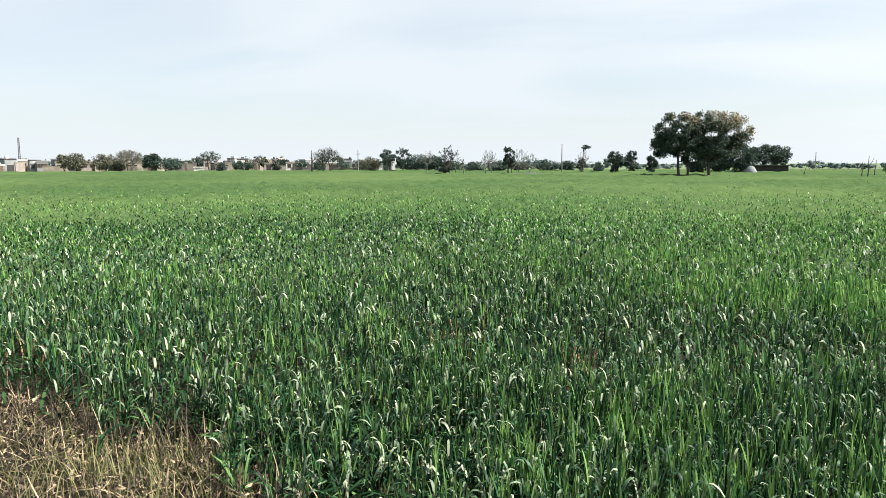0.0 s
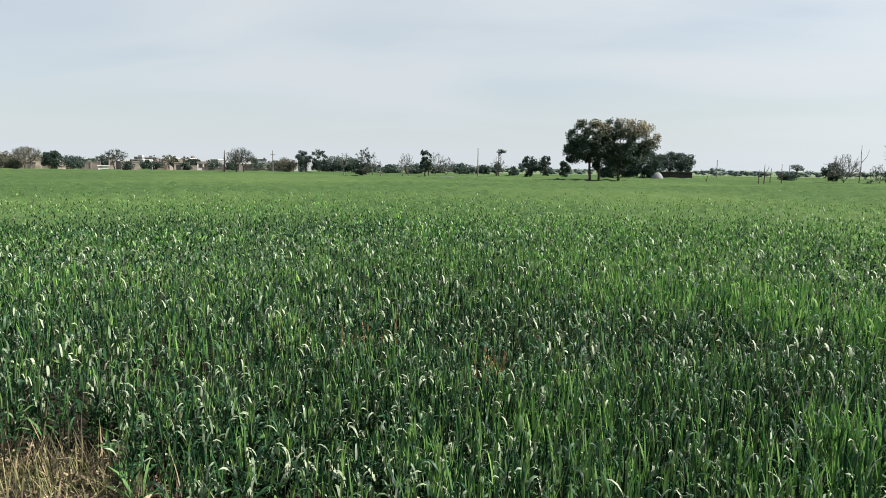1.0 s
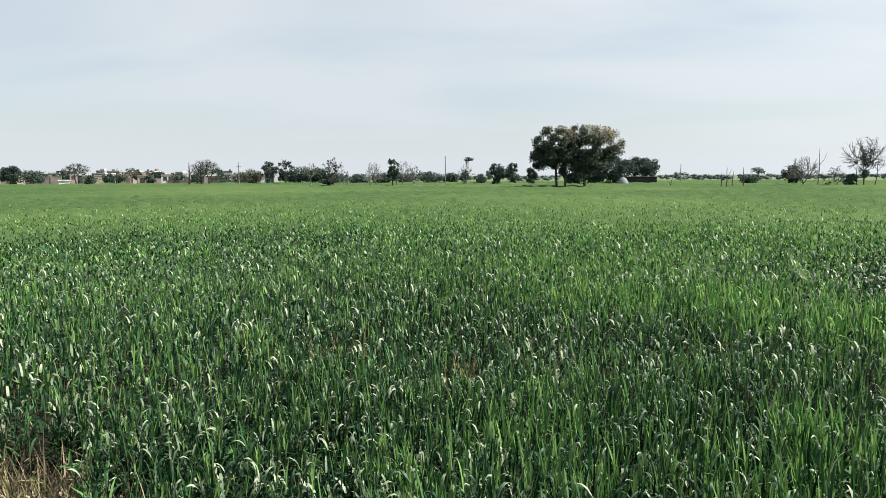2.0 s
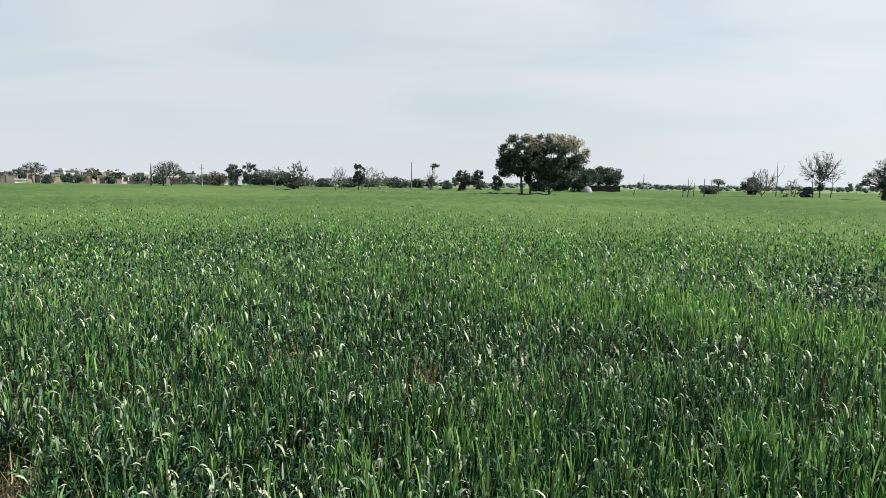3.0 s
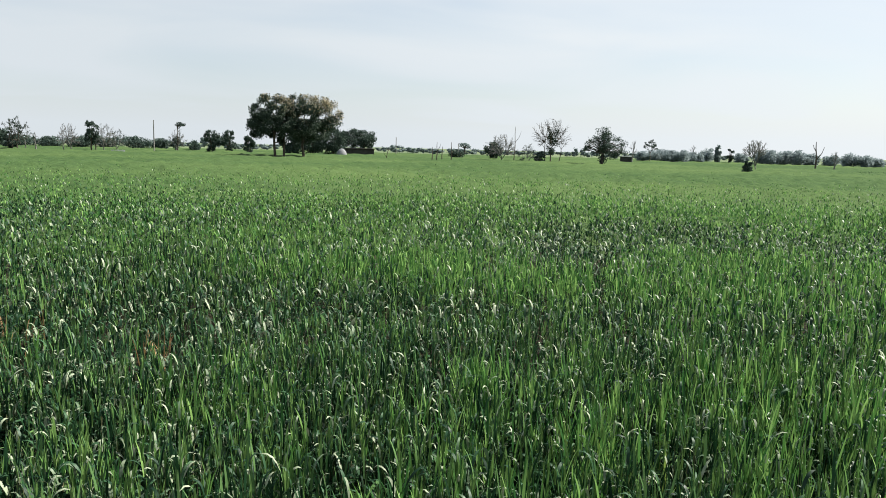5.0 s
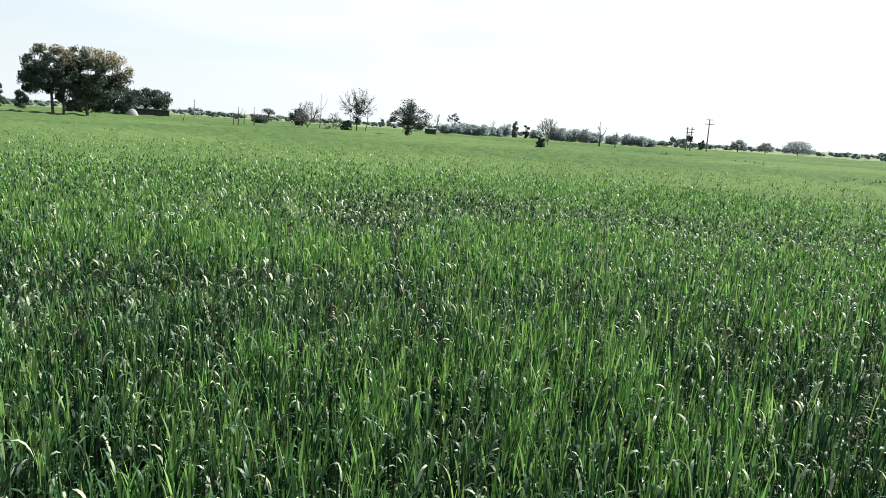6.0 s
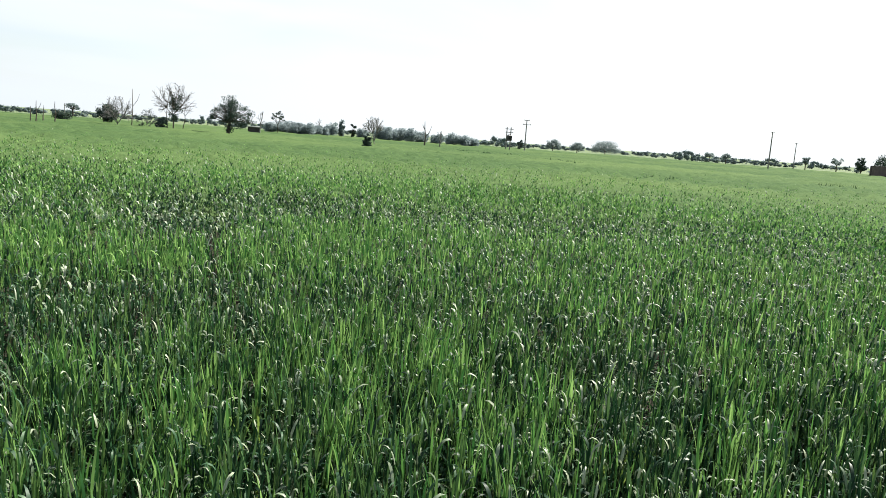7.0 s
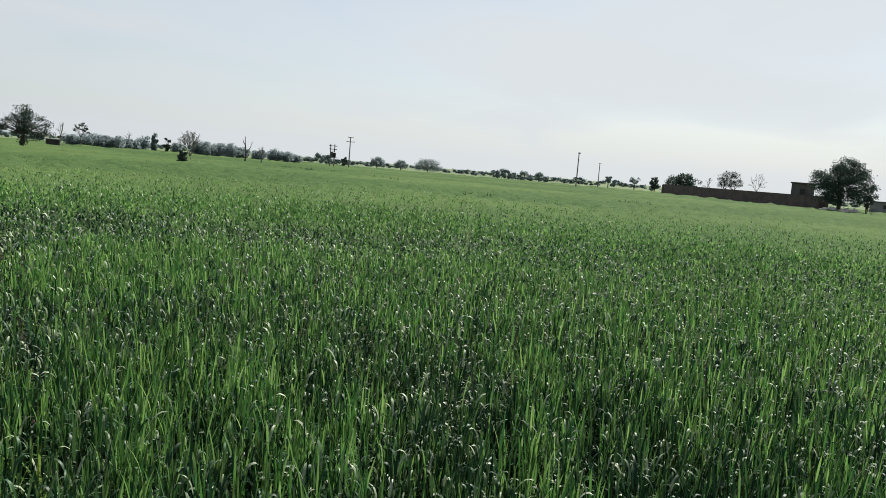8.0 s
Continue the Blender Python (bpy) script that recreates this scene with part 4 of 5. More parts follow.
shrub(-7.8, 134, 0.42, 1.9, "green scrub at a tree foot", M_BLUELEAF, 162, 18)
shrub(-6.47, 150, 0.14, 2.2, "low scrub behind the field", M_BLUELEAF, 163, 16)
# between the big pair and the lone tree
snag(7.43, 104, 0.02, "small leaning dead sapling", 170, 0.05, 2, 0.2)
for i, (az, d, top, arms) in enumerate(((11.26, 92, 0.48, 1), (11.71, 100, 0.21, 0), (12.36, 94, 0.5, 1), (10.93, 97, 0.1, 0))):
    snag(az, d, top, "upright dead stake-like trunk in the crop", 171 + i, 0.07, arms, 0.03)
shrub(12.85, 130, -0.11, 2.9, "low dark hedge scrub behind stakes", M_DARKLEAF, 176, 18)
leafy_tree(13.44, 190, 0.48, 3.1, "small flat-topped haze-tinted tree", M_FARLEAF, 177, bottom=0.6, clumps=14, count=40, leaf_size=0.2)
leafy_tree(15.6, 128, 0.62, 3.3, "round dense dark bush-like tree", M_DARKLEAF, 178, bottom=0.2, clumps=44, stems=((-0.6, 0.08), (0.1, 0.08), (0.7, 0.08)))
dome_tree(16.25, 109, 1.15, 4.2, "pale leafless twiggy tree", 179, 0.1, 0.2, 0.5, 5, 44, 10, 0, droop=-0.35)
snag(17.16, 111, 1.78, "tall thin dead trunk beside a bare tree", 180, 0.07, 2, 0.02, M_PALEBARK)
dome_tree(18.22, 110, 0.48, 2.7, "low twiggy bush with sparse leaves", 181, 0.06, 0.15, 0.4, 5, 24, 5, 10, M_DARKLEAF, M_TWIG, 0.1)
dome_tree(19.92, 113, 2.36, 5.2, "tall half-bare tree with several stems", 182, 0.1, 0.36, 0.62, 6, 44, 9, 0, M_DARKLEAF, M_BARK, 0.15, core=24, droop=-0.45)
snag(19.55, 112, 0.87, "thin dark side stem by a tall tree", 187, 0.06, 2, -0.08)
snag(20.5, 112, 0.97, "thin dark side stem by a tall tree", 188, 0.06, 2, 0.1)
shrub(19.14, 112, 0.0, 1.7, "dark scrub round a tree foot", M_BLUELEAF, 183, 16)
lone_tree(24.0, 100, 2.0)
bare_tree(25.91, 128, 0.97, 1.2, "thin dead sapling beside a shed", 185, depth=2)
dome_tree(27.18, 152, 1.03, 2.9, "thin tree with a few leaf clumps", 186, 0.09, 0.45, 0.6, 4, 14, 4, 26, M_DARKLEAF, M_BARK, 0.13, droop=0.1)
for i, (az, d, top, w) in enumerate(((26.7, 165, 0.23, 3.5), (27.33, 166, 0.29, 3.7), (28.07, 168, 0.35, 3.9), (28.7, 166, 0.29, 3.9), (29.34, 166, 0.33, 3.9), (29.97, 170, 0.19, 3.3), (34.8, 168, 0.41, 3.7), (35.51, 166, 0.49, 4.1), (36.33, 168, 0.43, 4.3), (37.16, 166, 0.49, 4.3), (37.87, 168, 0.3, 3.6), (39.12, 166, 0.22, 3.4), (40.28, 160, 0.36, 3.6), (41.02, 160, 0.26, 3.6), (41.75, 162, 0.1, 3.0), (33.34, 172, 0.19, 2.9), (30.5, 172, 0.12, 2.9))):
    shrub(az, d, top, w, "haze-tinted blue-green hedge tree far over the field", M_HEDGELEAF, 190 + i, 40, 75, leaf_size=0.18)
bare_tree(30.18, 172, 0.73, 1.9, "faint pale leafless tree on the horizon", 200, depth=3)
leafy_tree(31.13, 182, 0.53, 3.3, "haze-tinted grey-green tree far over the field", M_HEDGELEAF, 201, bottom=0.15, clumps=26, leaf_size=0.18)
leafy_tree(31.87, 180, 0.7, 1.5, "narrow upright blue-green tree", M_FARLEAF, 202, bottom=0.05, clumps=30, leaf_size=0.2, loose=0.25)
leafy_tree(32.71, 170, 0.48, 1.6, "small dark tree far over the field", M_DARKLEAF, 203, bottom=0.2, clumps=16, leaf_size=0.18)
dome_tree(34.3, 95, 1.12, 2.5, "small fan-shaped twiggy tree", 204, 0.07, 0.25, 0.6, 5, 40, 9, 3, M_GREYLEAF, M_TWIG, 0.08, droop=0.0)
shrub(33.97, 79, -0.3, 1.25, "small dark bush standing in wheat", M_DARKLEAF, 205, 18, leaf_size=0.12)
snag(38.18, 114, 1.09, "dead forked tree with dark trunk", 206, 0.12, 2, -0.03)
bare_tree(39.34, 118, 0.45, 1.6, "small twiggy tree by a dead trunk", 207, leaves=6, leaf=M_DARKLEAF, depth=2)
leafy_tree(45.39, 170, 0.21, 1.4, "small dark tree behind a pole", M_BLUELEAF, 208, bottom=0.1, clumps=12)
dome_tree(51.73, 240, 0.48, 7.6, "haze-tinted spreading tree on the far field edge", 209, 0.16, 0.3, 0.45, 5, 34, 3, 60, M_FARLEAF, M_BARK, 0.2, droop=-0.3, puff=0.09)
dome_tree(47.86, 250, 0.35, 4.7, "haze-tinted spreading tree on the far field edge", 208, 0.16, 0.3, 0.45, 5, 24, 3, 60, M_FARLEAF, M_BARK, 0.2, droop=-0.3, puff=0.09)
dome_tree(49.64, 250, 0.31, 4.3, "haze-tinted spreading tree on the far field edge", 207, 0.16, 0.3, 0.45, 5, 24, 3, 60, M_FARLEAF, M_BARK, 0.2, droop=-0.3, puff=0.09)
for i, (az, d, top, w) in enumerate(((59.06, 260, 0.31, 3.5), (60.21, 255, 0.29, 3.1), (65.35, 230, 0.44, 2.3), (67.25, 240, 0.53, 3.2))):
    leafy_tree(az, d, top, w, "small high-crowned haze-tinted tree", M_FARLEAF, 210 + i, bottom=0.5, clumps=14, count=40, leaf_size=0.22)
leafy_tree(68.72, 200, 0.65, 2.7, "dark tree at the end of a brick wall", M_DARKLEAF, 216, bottom=0.1, clumps=26, leaf_size=0.2)
leafy_tree(70.71, 182, 1.08, 7.8, "dark spreading tree behind a brick wall", M_DARKLEAF, 217, bottom=0.25, clumps=70, count=70, leaf_size=0.18, lobes=7, loose=0.11, rough=0.3)
bare_tree(72.37, 176, 0.85, 2.1, "thin tree behind a brick wall", 218, leaves=10, leaf=M_DARKLEAF, depth=3)
dome_tree(73.83, 172, 1.49, 4.9, "open tree with sparse leaves behind a wall", 219, 0.12, 0.35, 0.6, 5, 26, 6, 16, M_DARKLEAF, M_BARK, 0.14, (-0.7, 0.8))
dome_tree(75.7, 168, 1.51, 3.2, "bare thin tree behind a wall", 220, 0.1, 0.4, 0.65, 4, 14, 6, 3, M_DARKLEAF, M_BARK, 0.12)
leafy_tree(80.92, 128, 2.91, 8.6, "large dense dark tree beside a small farm building", M_DARKLEAF, 221, bottom=0.16, clumps=130, count=130, leaf_size=0.13, lobes=9, stems=((0, 0.32),), loose=0.1, rough=0.12)
leafy_tree(82.53, 122, 1.71, 3.0, "narrow drooping tree beside the large one", M_DARKLEAF, 222, bottom=0.12, clumps=40, count=40, leaf_size=0.14, stems=((0.3, 0.1),))


def far_woods():
    """The line of woods along the horizon; its haze is put into the leaf colour."""
    rng = np.random.default_rng(77)
    cen, spr = [], []
    for az in np.arange(-60, 100, 0.22):
        d = 330 + 40 * math.sin(az * 0.4) + rng.uniform(-20, 20)
        tall = 3.2 + 1.5 * math.sin(az * 0.9) + 1.1 * math.sin(az * 2.3 + 1) + rng.uniform(-0.6, 1.2)
        if 8 < az < 17:
            tall *= 0.75
        tall = max(2.5, tall * (0.98 if az < -4 else 0.72))
        if rng.uniform() < 0.1:
            continue
        p = place(az, d)
        for k in range(3):
            cen.append((p.x + rng.normal(0, 0.5), p.y + rng.normal(0, 0.5), tall * rng.uniform(0.15, 0.72)))
            spr.append((0.8, 0.8, tall * 0.13))
    v, q = leaf_cloud(rng, cen, spr, 14, 0.34)
    # solid masses inside the foliage
    bm = bmesh.new()
    bmesh.ops.create_icosphere(bm, subdivisions=1, radius=1)
    bm.verts.ensure_lookup_table()
    ball = np.array([x.co for x in bm.verts])
    faces = np.array([[x.index for x in f.verts] for f in bm.faces])
    bm.free()
    c, s = np.array(cen), np.array(spr)
    grow = rng.uniform(0.8, 1.35, (len(c), len(ball), 1))
    lump = c[:, None] + ball[None] * grow * (s * [1.15, 1.15, 1.3])[:, None]
    tri = (faces[None] + (np.arange(len(c)) * len(ball))[:, None, None]).reshape(-1, 3) + len(v)
    v = np.concatenate([v, lump.reshape(-1, 3)])
    v[:, 2] = np.maximum(v[:, 2], 0.0)
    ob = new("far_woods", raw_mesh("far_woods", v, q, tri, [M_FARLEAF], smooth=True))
    tagged(ob, "haze-tinted grey-green line of woods on the horizon", "woods", kind="stuff")


far_woods()

# ---- village, sheds and walls ----


def house(az, d, wide, top, wall_mat, label, roof_mat=None, seed=0, windows=2, door=True, deep=5.0, group="", turn_z=0.0, name="house"):
    """A flat-roofed house with parapet, door and windows facing the field."""
    rng = random.Random(seed)
    H = height(d, top) if top is not None else 3.2
    ob = thing(name, place(az, d), label, "house", group, turn_z=-az + turn_z)
    w = wide / 2
    bm = box_bm(-w, w, 0, deep, -0.1, H - 0.35)
    part("wall", bm, wall_mat, ob)
    bm = bmesh.new()
    add_box(bm, -w - 0.12, w + 0.12, -0.12, deep + 0.12, H - 0.35, H - 0.2)
    add_box(bm, -w - 0.05, w + 0.05, -0.05, 0.12, H - 0.2, H)
    add_box(bm, -w - 0.05, w + 0.05, deep - 0.12, deep + 0.05, H - 0.2, H)
    add_box(bm, -w - 0.05, -w + 0.12, 0.12, deep - 0.12, H - 0.2, H)
    add_box(bm, w - 0.12, w + 0.05, 0.12, deep - 0.12, H - 0.2, H)
    part("roof", bm, roof_mat or wall_mat, ob)
    if rng.random() < 0.55:
        sx, size = rng.uniform(-w * 0.5, w * 0.5), rng.uniform(0.45, 0.8)
        room = part("stair_room", box_bm(sx - size, sx + size, 1.2, 1.2 + 2 * size, H - 0.2, H + rng.uniform(0.35, 0.9)), rng.choice((wall_mat, M_GREYWALL, M_WHITE)), ob, "small room on the roof")
    if rng.random() < 0.3:
        bm = bmesh.new()
        sx = rng.uniform(-w * 0.7, w * 0.7)
        add_tube(bm, [(sx, 0.8, H - 0.2), (sx, 0.8, H - 0.15), (sx, 0.8, H + 0.45), (sx, 0.8, H + 0.6)], [0.3, 0.38, 0.38, 0.2], 10)
        part("water_tank", bm, M_IRON, ob, "dark round roof tank")
    spots = [-w + (k + 0.7) * wide / (windows + 0.6) for k in range(windows)]
    for k, sx in enumerate(spots):
        win = part("window", box_bm(sx - 0.45, sx + 0.45, -0.03, 0.1, H * 0.42, H * 0.42 + 1.0), M_OPENINGSHADE, ob)
        bm = bmesh.new()
        add_box(bm, sx - 0.53, sx - 0.45, -0.06, 0.05, H * 0.42 - 0.08, H * 0.42 + 1.08)
        add_box(bm, sx + 0.45, sx + 0.53, -0.06, 0.05, H * 0.42 - 0.08, H * 0.42 + 1.08)
        add_box(bm, sx - 0.45, sx + 0.45, -0.06, 0.05, H * 0.42 + 1.0, H * 0.42 + 1.08)
        add_box(bm, sx - 0.45, sx + 0.45, -0.06, 0.05, H * 0.42 - 0.08, H * 0.42)
        part("frame", bm, M_WOOD, win)
    # a flat dark panel on the wall stands in for veranda shade
    if not windows:
        part("veranda_shade_panel", box_bm(-w * 0.7, w * 0.55, -0.03, 0.1, 0.05, min(2.2, H * 0.72)), M_OPENINGSHADE, ob, "dark panel standing in for veranda shade")
    if door and windows:
        sx = w - 0.9
        part("door", box_bm(sx - 0.5, sx + 0.5, -0.04, 0.06, 0, 2.05), M_WOOD, ob)
    return ob


V = "village houses"
house(-47.33, 262, 2.7, 0.38, M_BEIGE, "two-tone village house with a white parapet", M_WHITE, 1, 2, group=V)
house(-46.17, 258, 3.1, 0.31, M_GREYWALL, "dark grey plastered village house", M_GREYWALL, 2, 3, group=V)
house(-45.03, 252, 3.5, 0.25, M_BEIGE, "beige mud-plastered village house", None, 3, 0, group=V)
house(-43.35, 262, 4.7, 0.27, M_PINK, "pinkish brick house half hidden by trees", None, 4, 2, group=V)
house(-40.59, 262, 5.5, 0.22, M_BEIGE, "beige village house behind a bare tree", None, 5, 0, group=V)
house(-37.02, 240, 4.7, 0.18, M_PINK, "pink brick village house", M_GREYWALL, 6, 2, group=V)
house(-34.41, 240, 5.1, 0.17, M_BEIGE, "low beige house with a dark veranda panel", M_PINK, 7, 0, group=V)
house(-32.39, 244, 4.1, 0.22, M_PINK, "brick-coloured village house with parapet", None, 8, 2, group=V)
house(-30.98, 238, 4.5, 0.15, M_BEIGE, "beige village house with a flat roof", None, 9, 0, group=V)
house(-29.46, 232, 3.9, 0.2, M_WHITE, "whitewashed village house with flat roof", M_PINK, 10, 2, group=V)
house(-26.36, 236, 4.4, 0.17, M_PINK, "pale brick house with a flat roof", M_WHITE, 11, 0, group=V)
house(-24.7, 236, 3.9, 0.2, M_WHITE, "white house at the village end", M_GREYWALL, 12, 2, group=V)


def wall_run(p0, p1, h, thick, mat, label, cap=None, name="wall", pier=6.0):
    """A free-standing wall with piers and a coping."""
    d = p1 - p0
    ob = thing("boundary_wall", p0, label, "wall", turn_z=math.degrees(math.atan2(d.y, d.x)))
    L = d.length
    part("masonry", box_bm(0, L, -thick / 2, thick / 2, -0.1, h - 0.1), mat, ob)
    part("coping", box_bm(-0.03, L + 0.03, -thick / 2 - 0.04, thick / 2 + 0.04, h - 0.1, h), cap or mat, ob)
    k = 0.0
    while k <= L:
        part("pier", box_bm(k - 0.18, k + 0.18, -thick / 2 - 0.1, -thick / 2 - 0.002, -0.1, h - 0.1), mat, ob)
        k += pier
    return ob


rv = random.Random(8)
for k in range(44):
    az = -54.0 + k * 0.67 + rv.uniform(-0.4, 0.4)
    walls = rv.choice((M_PINK, M_BEIGE, M_GREYWALL, M_GREYWALL))
    tone = {"brick_plaster": "pinkish brick", "mud_plaster": "beige mud-plastered", "grey_plaster": "grey plastered"}[walls.name]
    house(az * 0.9, 252 + rv.uniform(0, 70), rv.uniform(2.0, 4.6), rv.uniform(0.02, 0.5), walls, tone + " flat-roofed house in the village", rv.choice((None, M_WHITE, M_NEARBLACK, M_NEARBLACK, M_GREYWALL)), 40 + k, rv.choice((0, 0, 0, 1, 2)), rv.random() < 0.4, group=V, turn_z=rv.uniform(-48, 40))
for k in range(10):
    az = (-49.0 + k * 2.27 + rv.uniform(-0.5, 0.5)) * 0.9
    leafy_tree(az, 240 + rv.uniform(0, 45), rv.uniform(0.25, 0.6), rv.uniform(2.8, 4.6), "grey-green tree rising among village houses", rv.choice((M_GREYLEAF, M_BLUELEAF, M_DARKLEAF)), 300 + k, bottom=0.25, clumps=40, count=60, leaf_size=0.19, loose=0.13)
wall_run(place(-47.79, 240), place(-47.24, 244), height(242, 0.2), 0.25, M_PINK, "pinkish brick wall at the village edge")
wall_run(place(-38.41, 226), place(-36.31, 224), height(225, 0.11), 0.25, M_PINK, "low pinkish brick yard wall")
wall_run(place(-46.17, 244), place(-44.62, 243), height(243, -0.05), 0.25, M_BEIGE, "pale mud-plastered yard wall at the village edge")
wall_run(place(-41.97, 240), place(-40.29, 238), height(239, -0.09), 0.25, M_BEIGE, "low pale yard wall behind trees")
wall_run(place(-29.56, 226), place(-27.63, 224), height(225, -0.21), 0.25, M_PINK, "low pale brick wall along the field end")
wall_run(place(-26.36, 222), place(-23.01, 216), height(219, -0.26), 0.25, M_BEIGE, "long low beige wall along the field end")
wall_run(place(-34.61, 232), place(-32.99, 232), height(232, -0.09), 0.25, M_BEIGE, "beige mud yard wall along the village")
wall_run(place(-30.98, 230), place(-29.96, 230), height(230, -0.07), 0.25, M_PINK, "pale brick yard wall along the village")
wall_run(place(69.35, 170), place(79.69, 132), 2.62, 0.3, M_BRICK, "long dark brick wall of a farm compound", pier=80.0)


def small_block(name, az, d, wide, deep, top, mat, label, category, roof=None, gap=True):
    """A small shed: walls, roof slab and one dark panel for an opening."""
    H = height(d, top)
    ob = thing(name, place(az, d), label, category, turn_z=-az)
    part("wall", box_bm(-wide / 2, wide / 2, 0, deep, -0.1, H - 0.18), mat, ob)
    part("roof", box_bm(-wide / 2 - 0.2, wide / 2 + 0.2, -0.25, deep + 0.2, H - 0.18, H, bevel=0.03), roof or mat, ob)
    if gap:
        part("window", box_bm(-wide * 0.12, wide * 0.12, -0.03, 0.1, H * 0.52, H * 0.78), M_OPENINGSHADE, ob)
    return ob


small_block("farm_building", 78.61, 138, 3.5, 3.5, 1.07, M_SHADEPLASTER, "small square farm building, shade-dark plaster, over a wall", "building", M_BRICK)
small_block("shed", 79.94, 136, 1.7, 2.0, 0.21, M_BRICK, "low dark brick shed at a wall's end", "shed", gap=False)
small_block("shed", 5.42, 147, 5.8, 3.0, -0.13, M_NEARBLACK, "long low dark shed under a tree", "shed", M_NEARBLACK)
small_block("shed", 25.49, 138, 2.1, 2.2, -0.19, M_NEARBLACK, "small dark brick field shed", "shed", M_WHITE)
small_block("shed", -36.16, 204, 2.4, 1.6, -0.15, M_WHITE, "low white field shelter", "shed", M_WHITE, gap=False)
small_block("shed", 83.76, 152, 5.4, 4.0, 0.21, M_GREYWALL, "low grey shed with a dark roof", "shed", M_BRICK)


def mound(az, d, wide, h, mat, label, name, seed):
    rng = np.random.default_rng(seed)
    ob = thing(name, place(az, d), label, "heap", turn_z=-az)
    bm = bmesh.new()
    bmesh.ops.create_icosphere(bm, subdivisions=3, radius=1)
    for v in bm.verts:
        k = 1 + (0.35 if h < 1.5 else 0.03) * noise.noise(v.co * 2.3 + Vector((seed, 0, 0)))
        v.co = Vector((v.co.x * wide / 2 * k, v.co.y * wide / 2 * k, max(-0.05, v.co.z * h * k)))
    part("heap", bm, mat, ob)


mound(4.12, 130, 2.0, 1.7, M_GREYWALL, "grey dome-shaped dung-cake stack under trees", "fodder_stack", 3)
mound(80.15, 127, 2.4, 1.0, M_STRAWMOUND, "pale heap of fodder by a tree", "fodder_heap", 4)
mound(80.56, 126, 1.5, 1.25, M_STRAWMOUND, "pale heap of fodder under a tree", "fodder_heap", 7)
mound(81.4, 126, 2.8, 1.05, M_STRAWMOUND, "pale rubble heap under a tree", "rubble_heap", 5)
mound(81.94, 125, 1.4, 1.2, M_STRAWMOUND, "pale rubble heap under a tree", "rubble_heap", 6)


def trough(az, d):
    ob = thing("water_trough", place(az, d), "long white concrete water trough on legs", "trough", turn_z=-az)
    bm = bmesh.new()
    add_box(bm, -0.85, 0.85, 0, 0.06, 0.45, 0.85)
    add_box(bm, -0.85, 0.85, 0.54, 0.6, 0.45, 0.85)
    add_box(bm, -0.85, -0.79, 0.06, 0.54, 0.45, 0.85)
    add_box(bm, 0.79, 0.85, 0.06, 0.54, 0.45, 0.85)
    add_box(bm, -0.79, 0.79, 0.06, 0.54, 0.45, 0.5)
    part("basin", bm, M_WHITE, ob)
    for sx in (-0.6, 0.6):
        part("leg", box_bm(sx - 0.1, sx + 0.1, 0.05, 0.55, -0.05, 0.448), M_WHITE, ob)


trough(-11.57, 108)

# ---- poles and mast ----


def utility_pole(az, d, top, label, arms=(), r=0.11, mat=M_CONCRETE, face=20):
    """A tapered pole with cross-arms and insulators."""
    H = height(d, top)
    ob = thing("utility_pole", place(az, d), label, "utility pole", turn_z=-az + face)
    bm = bmesh.new()
    add_tube(bm, [(0, 0, -0.2), (0, 0, H * 0.5), (0, 0, H)], [r * 1.25, r, r * 0.75], 8)
    part("pole", bm, mat, ob)
    for drop, half in arms:
        z = H - drop
        arm = part("crossarm", box_bm(-half, half, -r - 0.08, -r, z - 0.05, z + 0.05), M_IRON, ob)
        for sx in (-half * 0.9, half * 0.9):
            bm = bmesh.new()
            add_tube(bm, [(sx, -r - 0.04, z + 0.05), (sx, -r - 0.04, z + 0.12), (sx, -r - 0.04, z + 0.2)], [0.03, 0.06, 0.035], 7)
            part("insulator", bm, M_WHITE, arm)
    return ob


utility_pole(-9.2, 130, 1.48, "plain concrete utility pole at the field edge", (), 0.09)
utility_pole(-24.6, 165, 1.09, "utility pole with a short cross-arm", ((0.9, 0.5),), 0.1)
utility_pole(8.22, 165, 0.76, "thin distant utility pole", (), 0.09)
utility_pole(12.95, 150, 0.43, "short thin utility pole", (), 0.07)
utility_pole(45.76, 150, 1.74, "concrete utility pole with two cross-arms", ((0.12, 0.55), (0.95, 0.85)), 0.12)
utility_pole(63.04, 150, 2.01, "tall plain concrete utility pole", ((0.2, 0.25),), 0.12)
utility_pole(64.62, 190, 1.35, "plain concrete utility pole further off", ((0.2, 0.3),), 0.11)


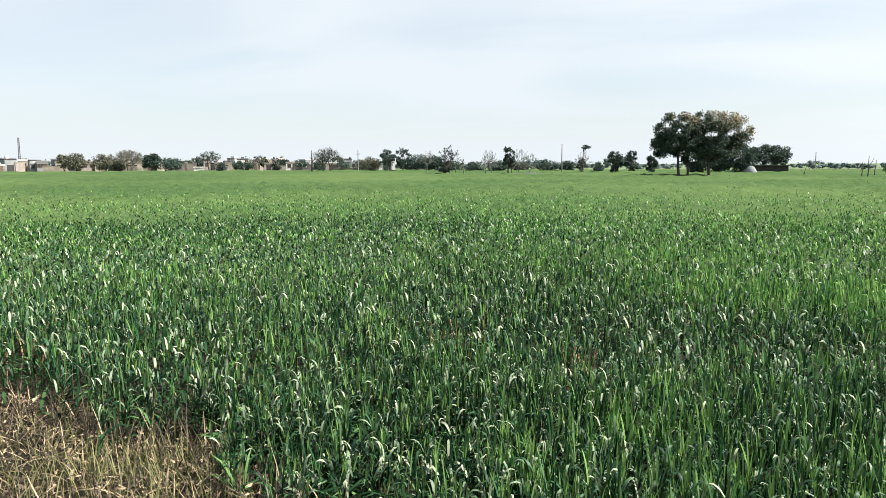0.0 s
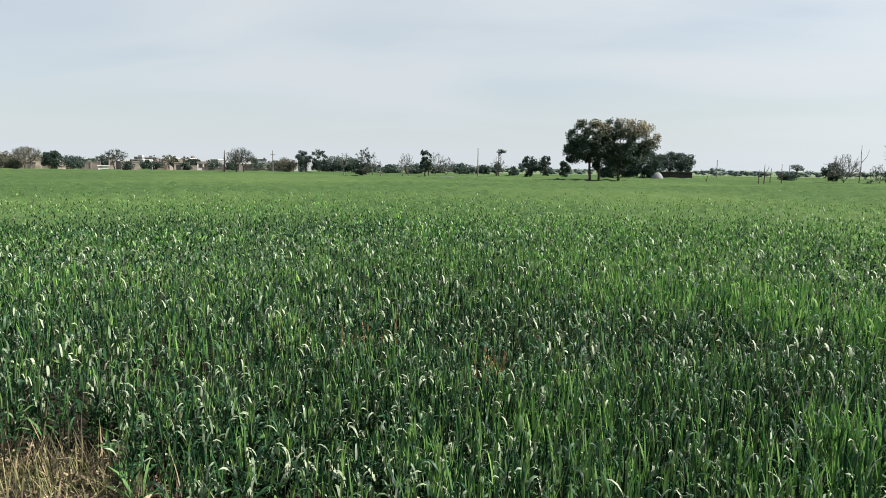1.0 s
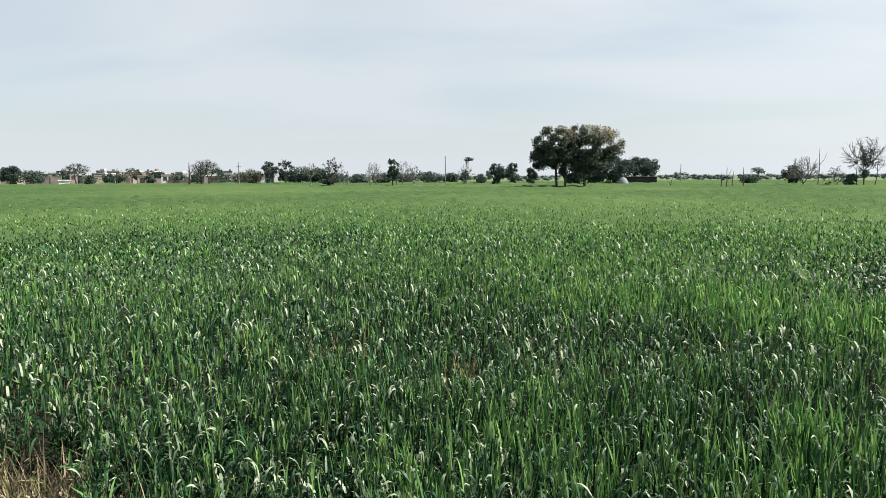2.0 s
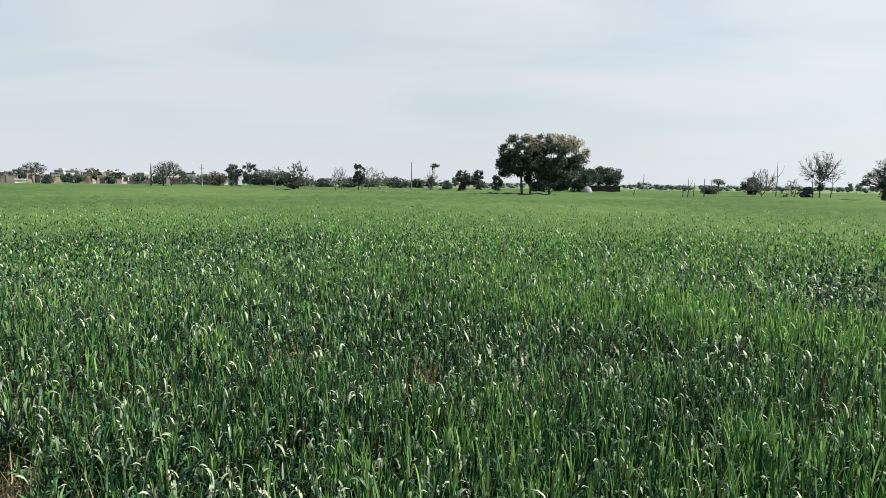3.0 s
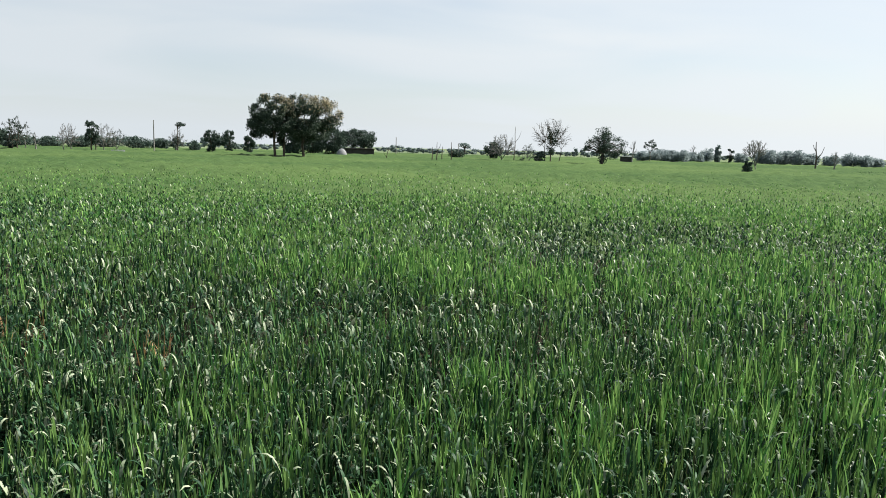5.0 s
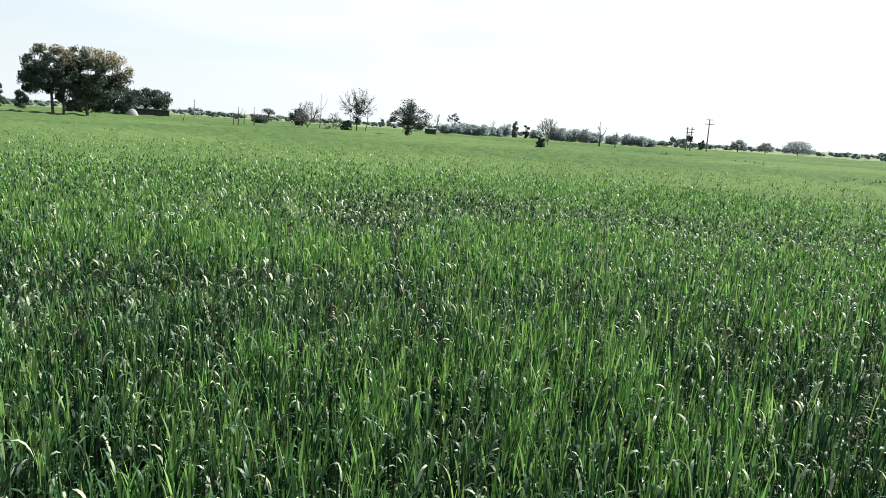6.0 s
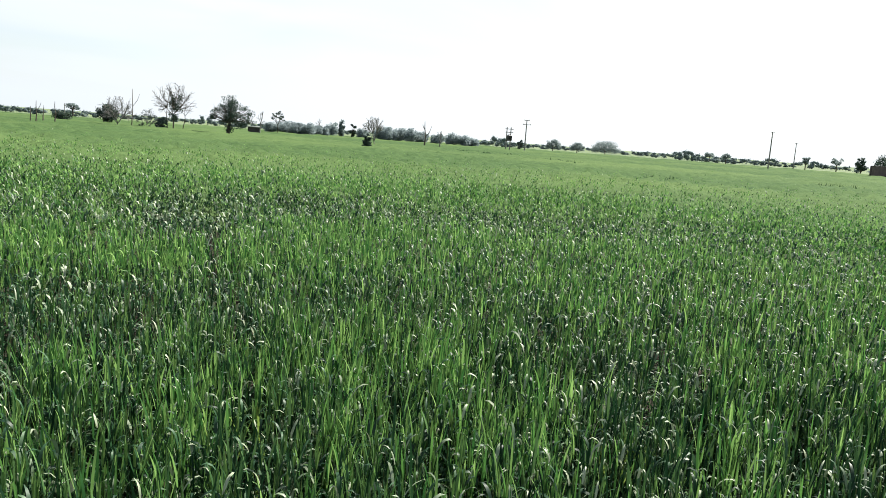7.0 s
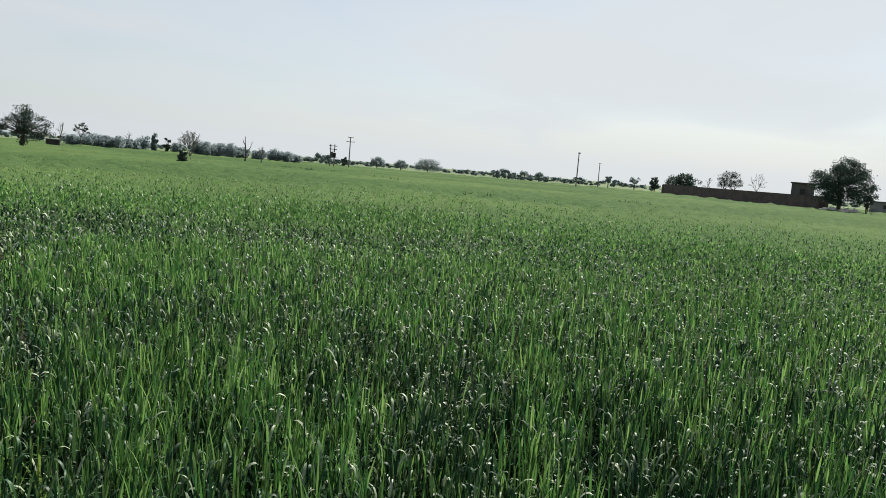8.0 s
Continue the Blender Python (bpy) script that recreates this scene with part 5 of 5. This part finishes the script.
def transformer_stand(az, d, top):
    H = height(d, top)
    ob = thing("transformer_stand", place(az, d), "twin-pole stand carrying a dark electric transformer", "transformer", turn_z=-az + 35)
    for sx in (-0.48, 0.48):
        bm = bmesh.new()
        add_tube(bm, [(sx, 0, -0.2), (sx, 0, H)], [0.13, 0.09], 8)
        part("pole", bm, M_CONCRETE, ob)
    for z in (H * 0.47, H * 0.8, H * 0.93):
        part("crossarm", box_bm(-0.95, 0.95, -0.2, -0.125, z - 0.06, z + 0.06), M_IRON, ob)
    tank = part("tank", box_bm(-0.48, 0.48, -0.55, 0.1, H * 0.47 + 0.065, H * 0.47 + 1.05, bevel=0.06), M_IRON, ob)
    for k in range(5):
        x = -0.36 + k * 0.18
        part("fin", box_bm(x - 0.02, x + 0.02, -0.7, -0.555, H * 0.47 + 0.2, H * 0.47 + 0.9), M_IRON, tank)
    for sx in (-0.25, 0, 0.25):
        bm = bmesh.new()
        add_tube(bm, [(sx, -0.2, H * 0.47 + 1.05), (sx, -0.2, H * 0.47 + 1.2), (sx, -0.2, H * 0.47 + 1.38)], [0.07, 0.06, 0.03], 7)
        part("bushing", bm, M_BRICK, tank)


transformer_stand(44.48, 150, 1.1)


def mast(az, d, top):
    H = height(d, top)
    ob = thing("radio_mast", place(az, d), "slim dark lattice mast above village roofs", "mast", turn_z=-az + 15)
    for sx in (-0.3, 0.3):
        for sy in (-0.3, 0.3):
            bm = bmesh.new()
            add_tube(bm, [(sx, sy, -0.2), (sx * 0.5, sy * 0.5, H)], [0.06, 0.05], 5)
            part("leg", bm, M_IRON, ob)
    z, k = 0.4, 0
    while z < H - 0.6:
        a = 0.3 * (1.0 - 0.5 * z / H)
        bm = bmesh.new()
        s = 1 if k % 2 else -1
        for sy in (-a, a):
            add_tube(bm, [(-a * s, sy, z), (a * s, sy, z + 0.6)], [0.03, 0.03], 4)
        for sx in (-a, a):
            add_tube(bm, [(sx, -a * s, z), (sx, a * s, z + 0.6)], [0.03, 0.03], 4)
        part("bracing", bm, M_IRON, ob)
        z, k = z + 0.6, k + 1


mast(-47.5, 268, 1.82)
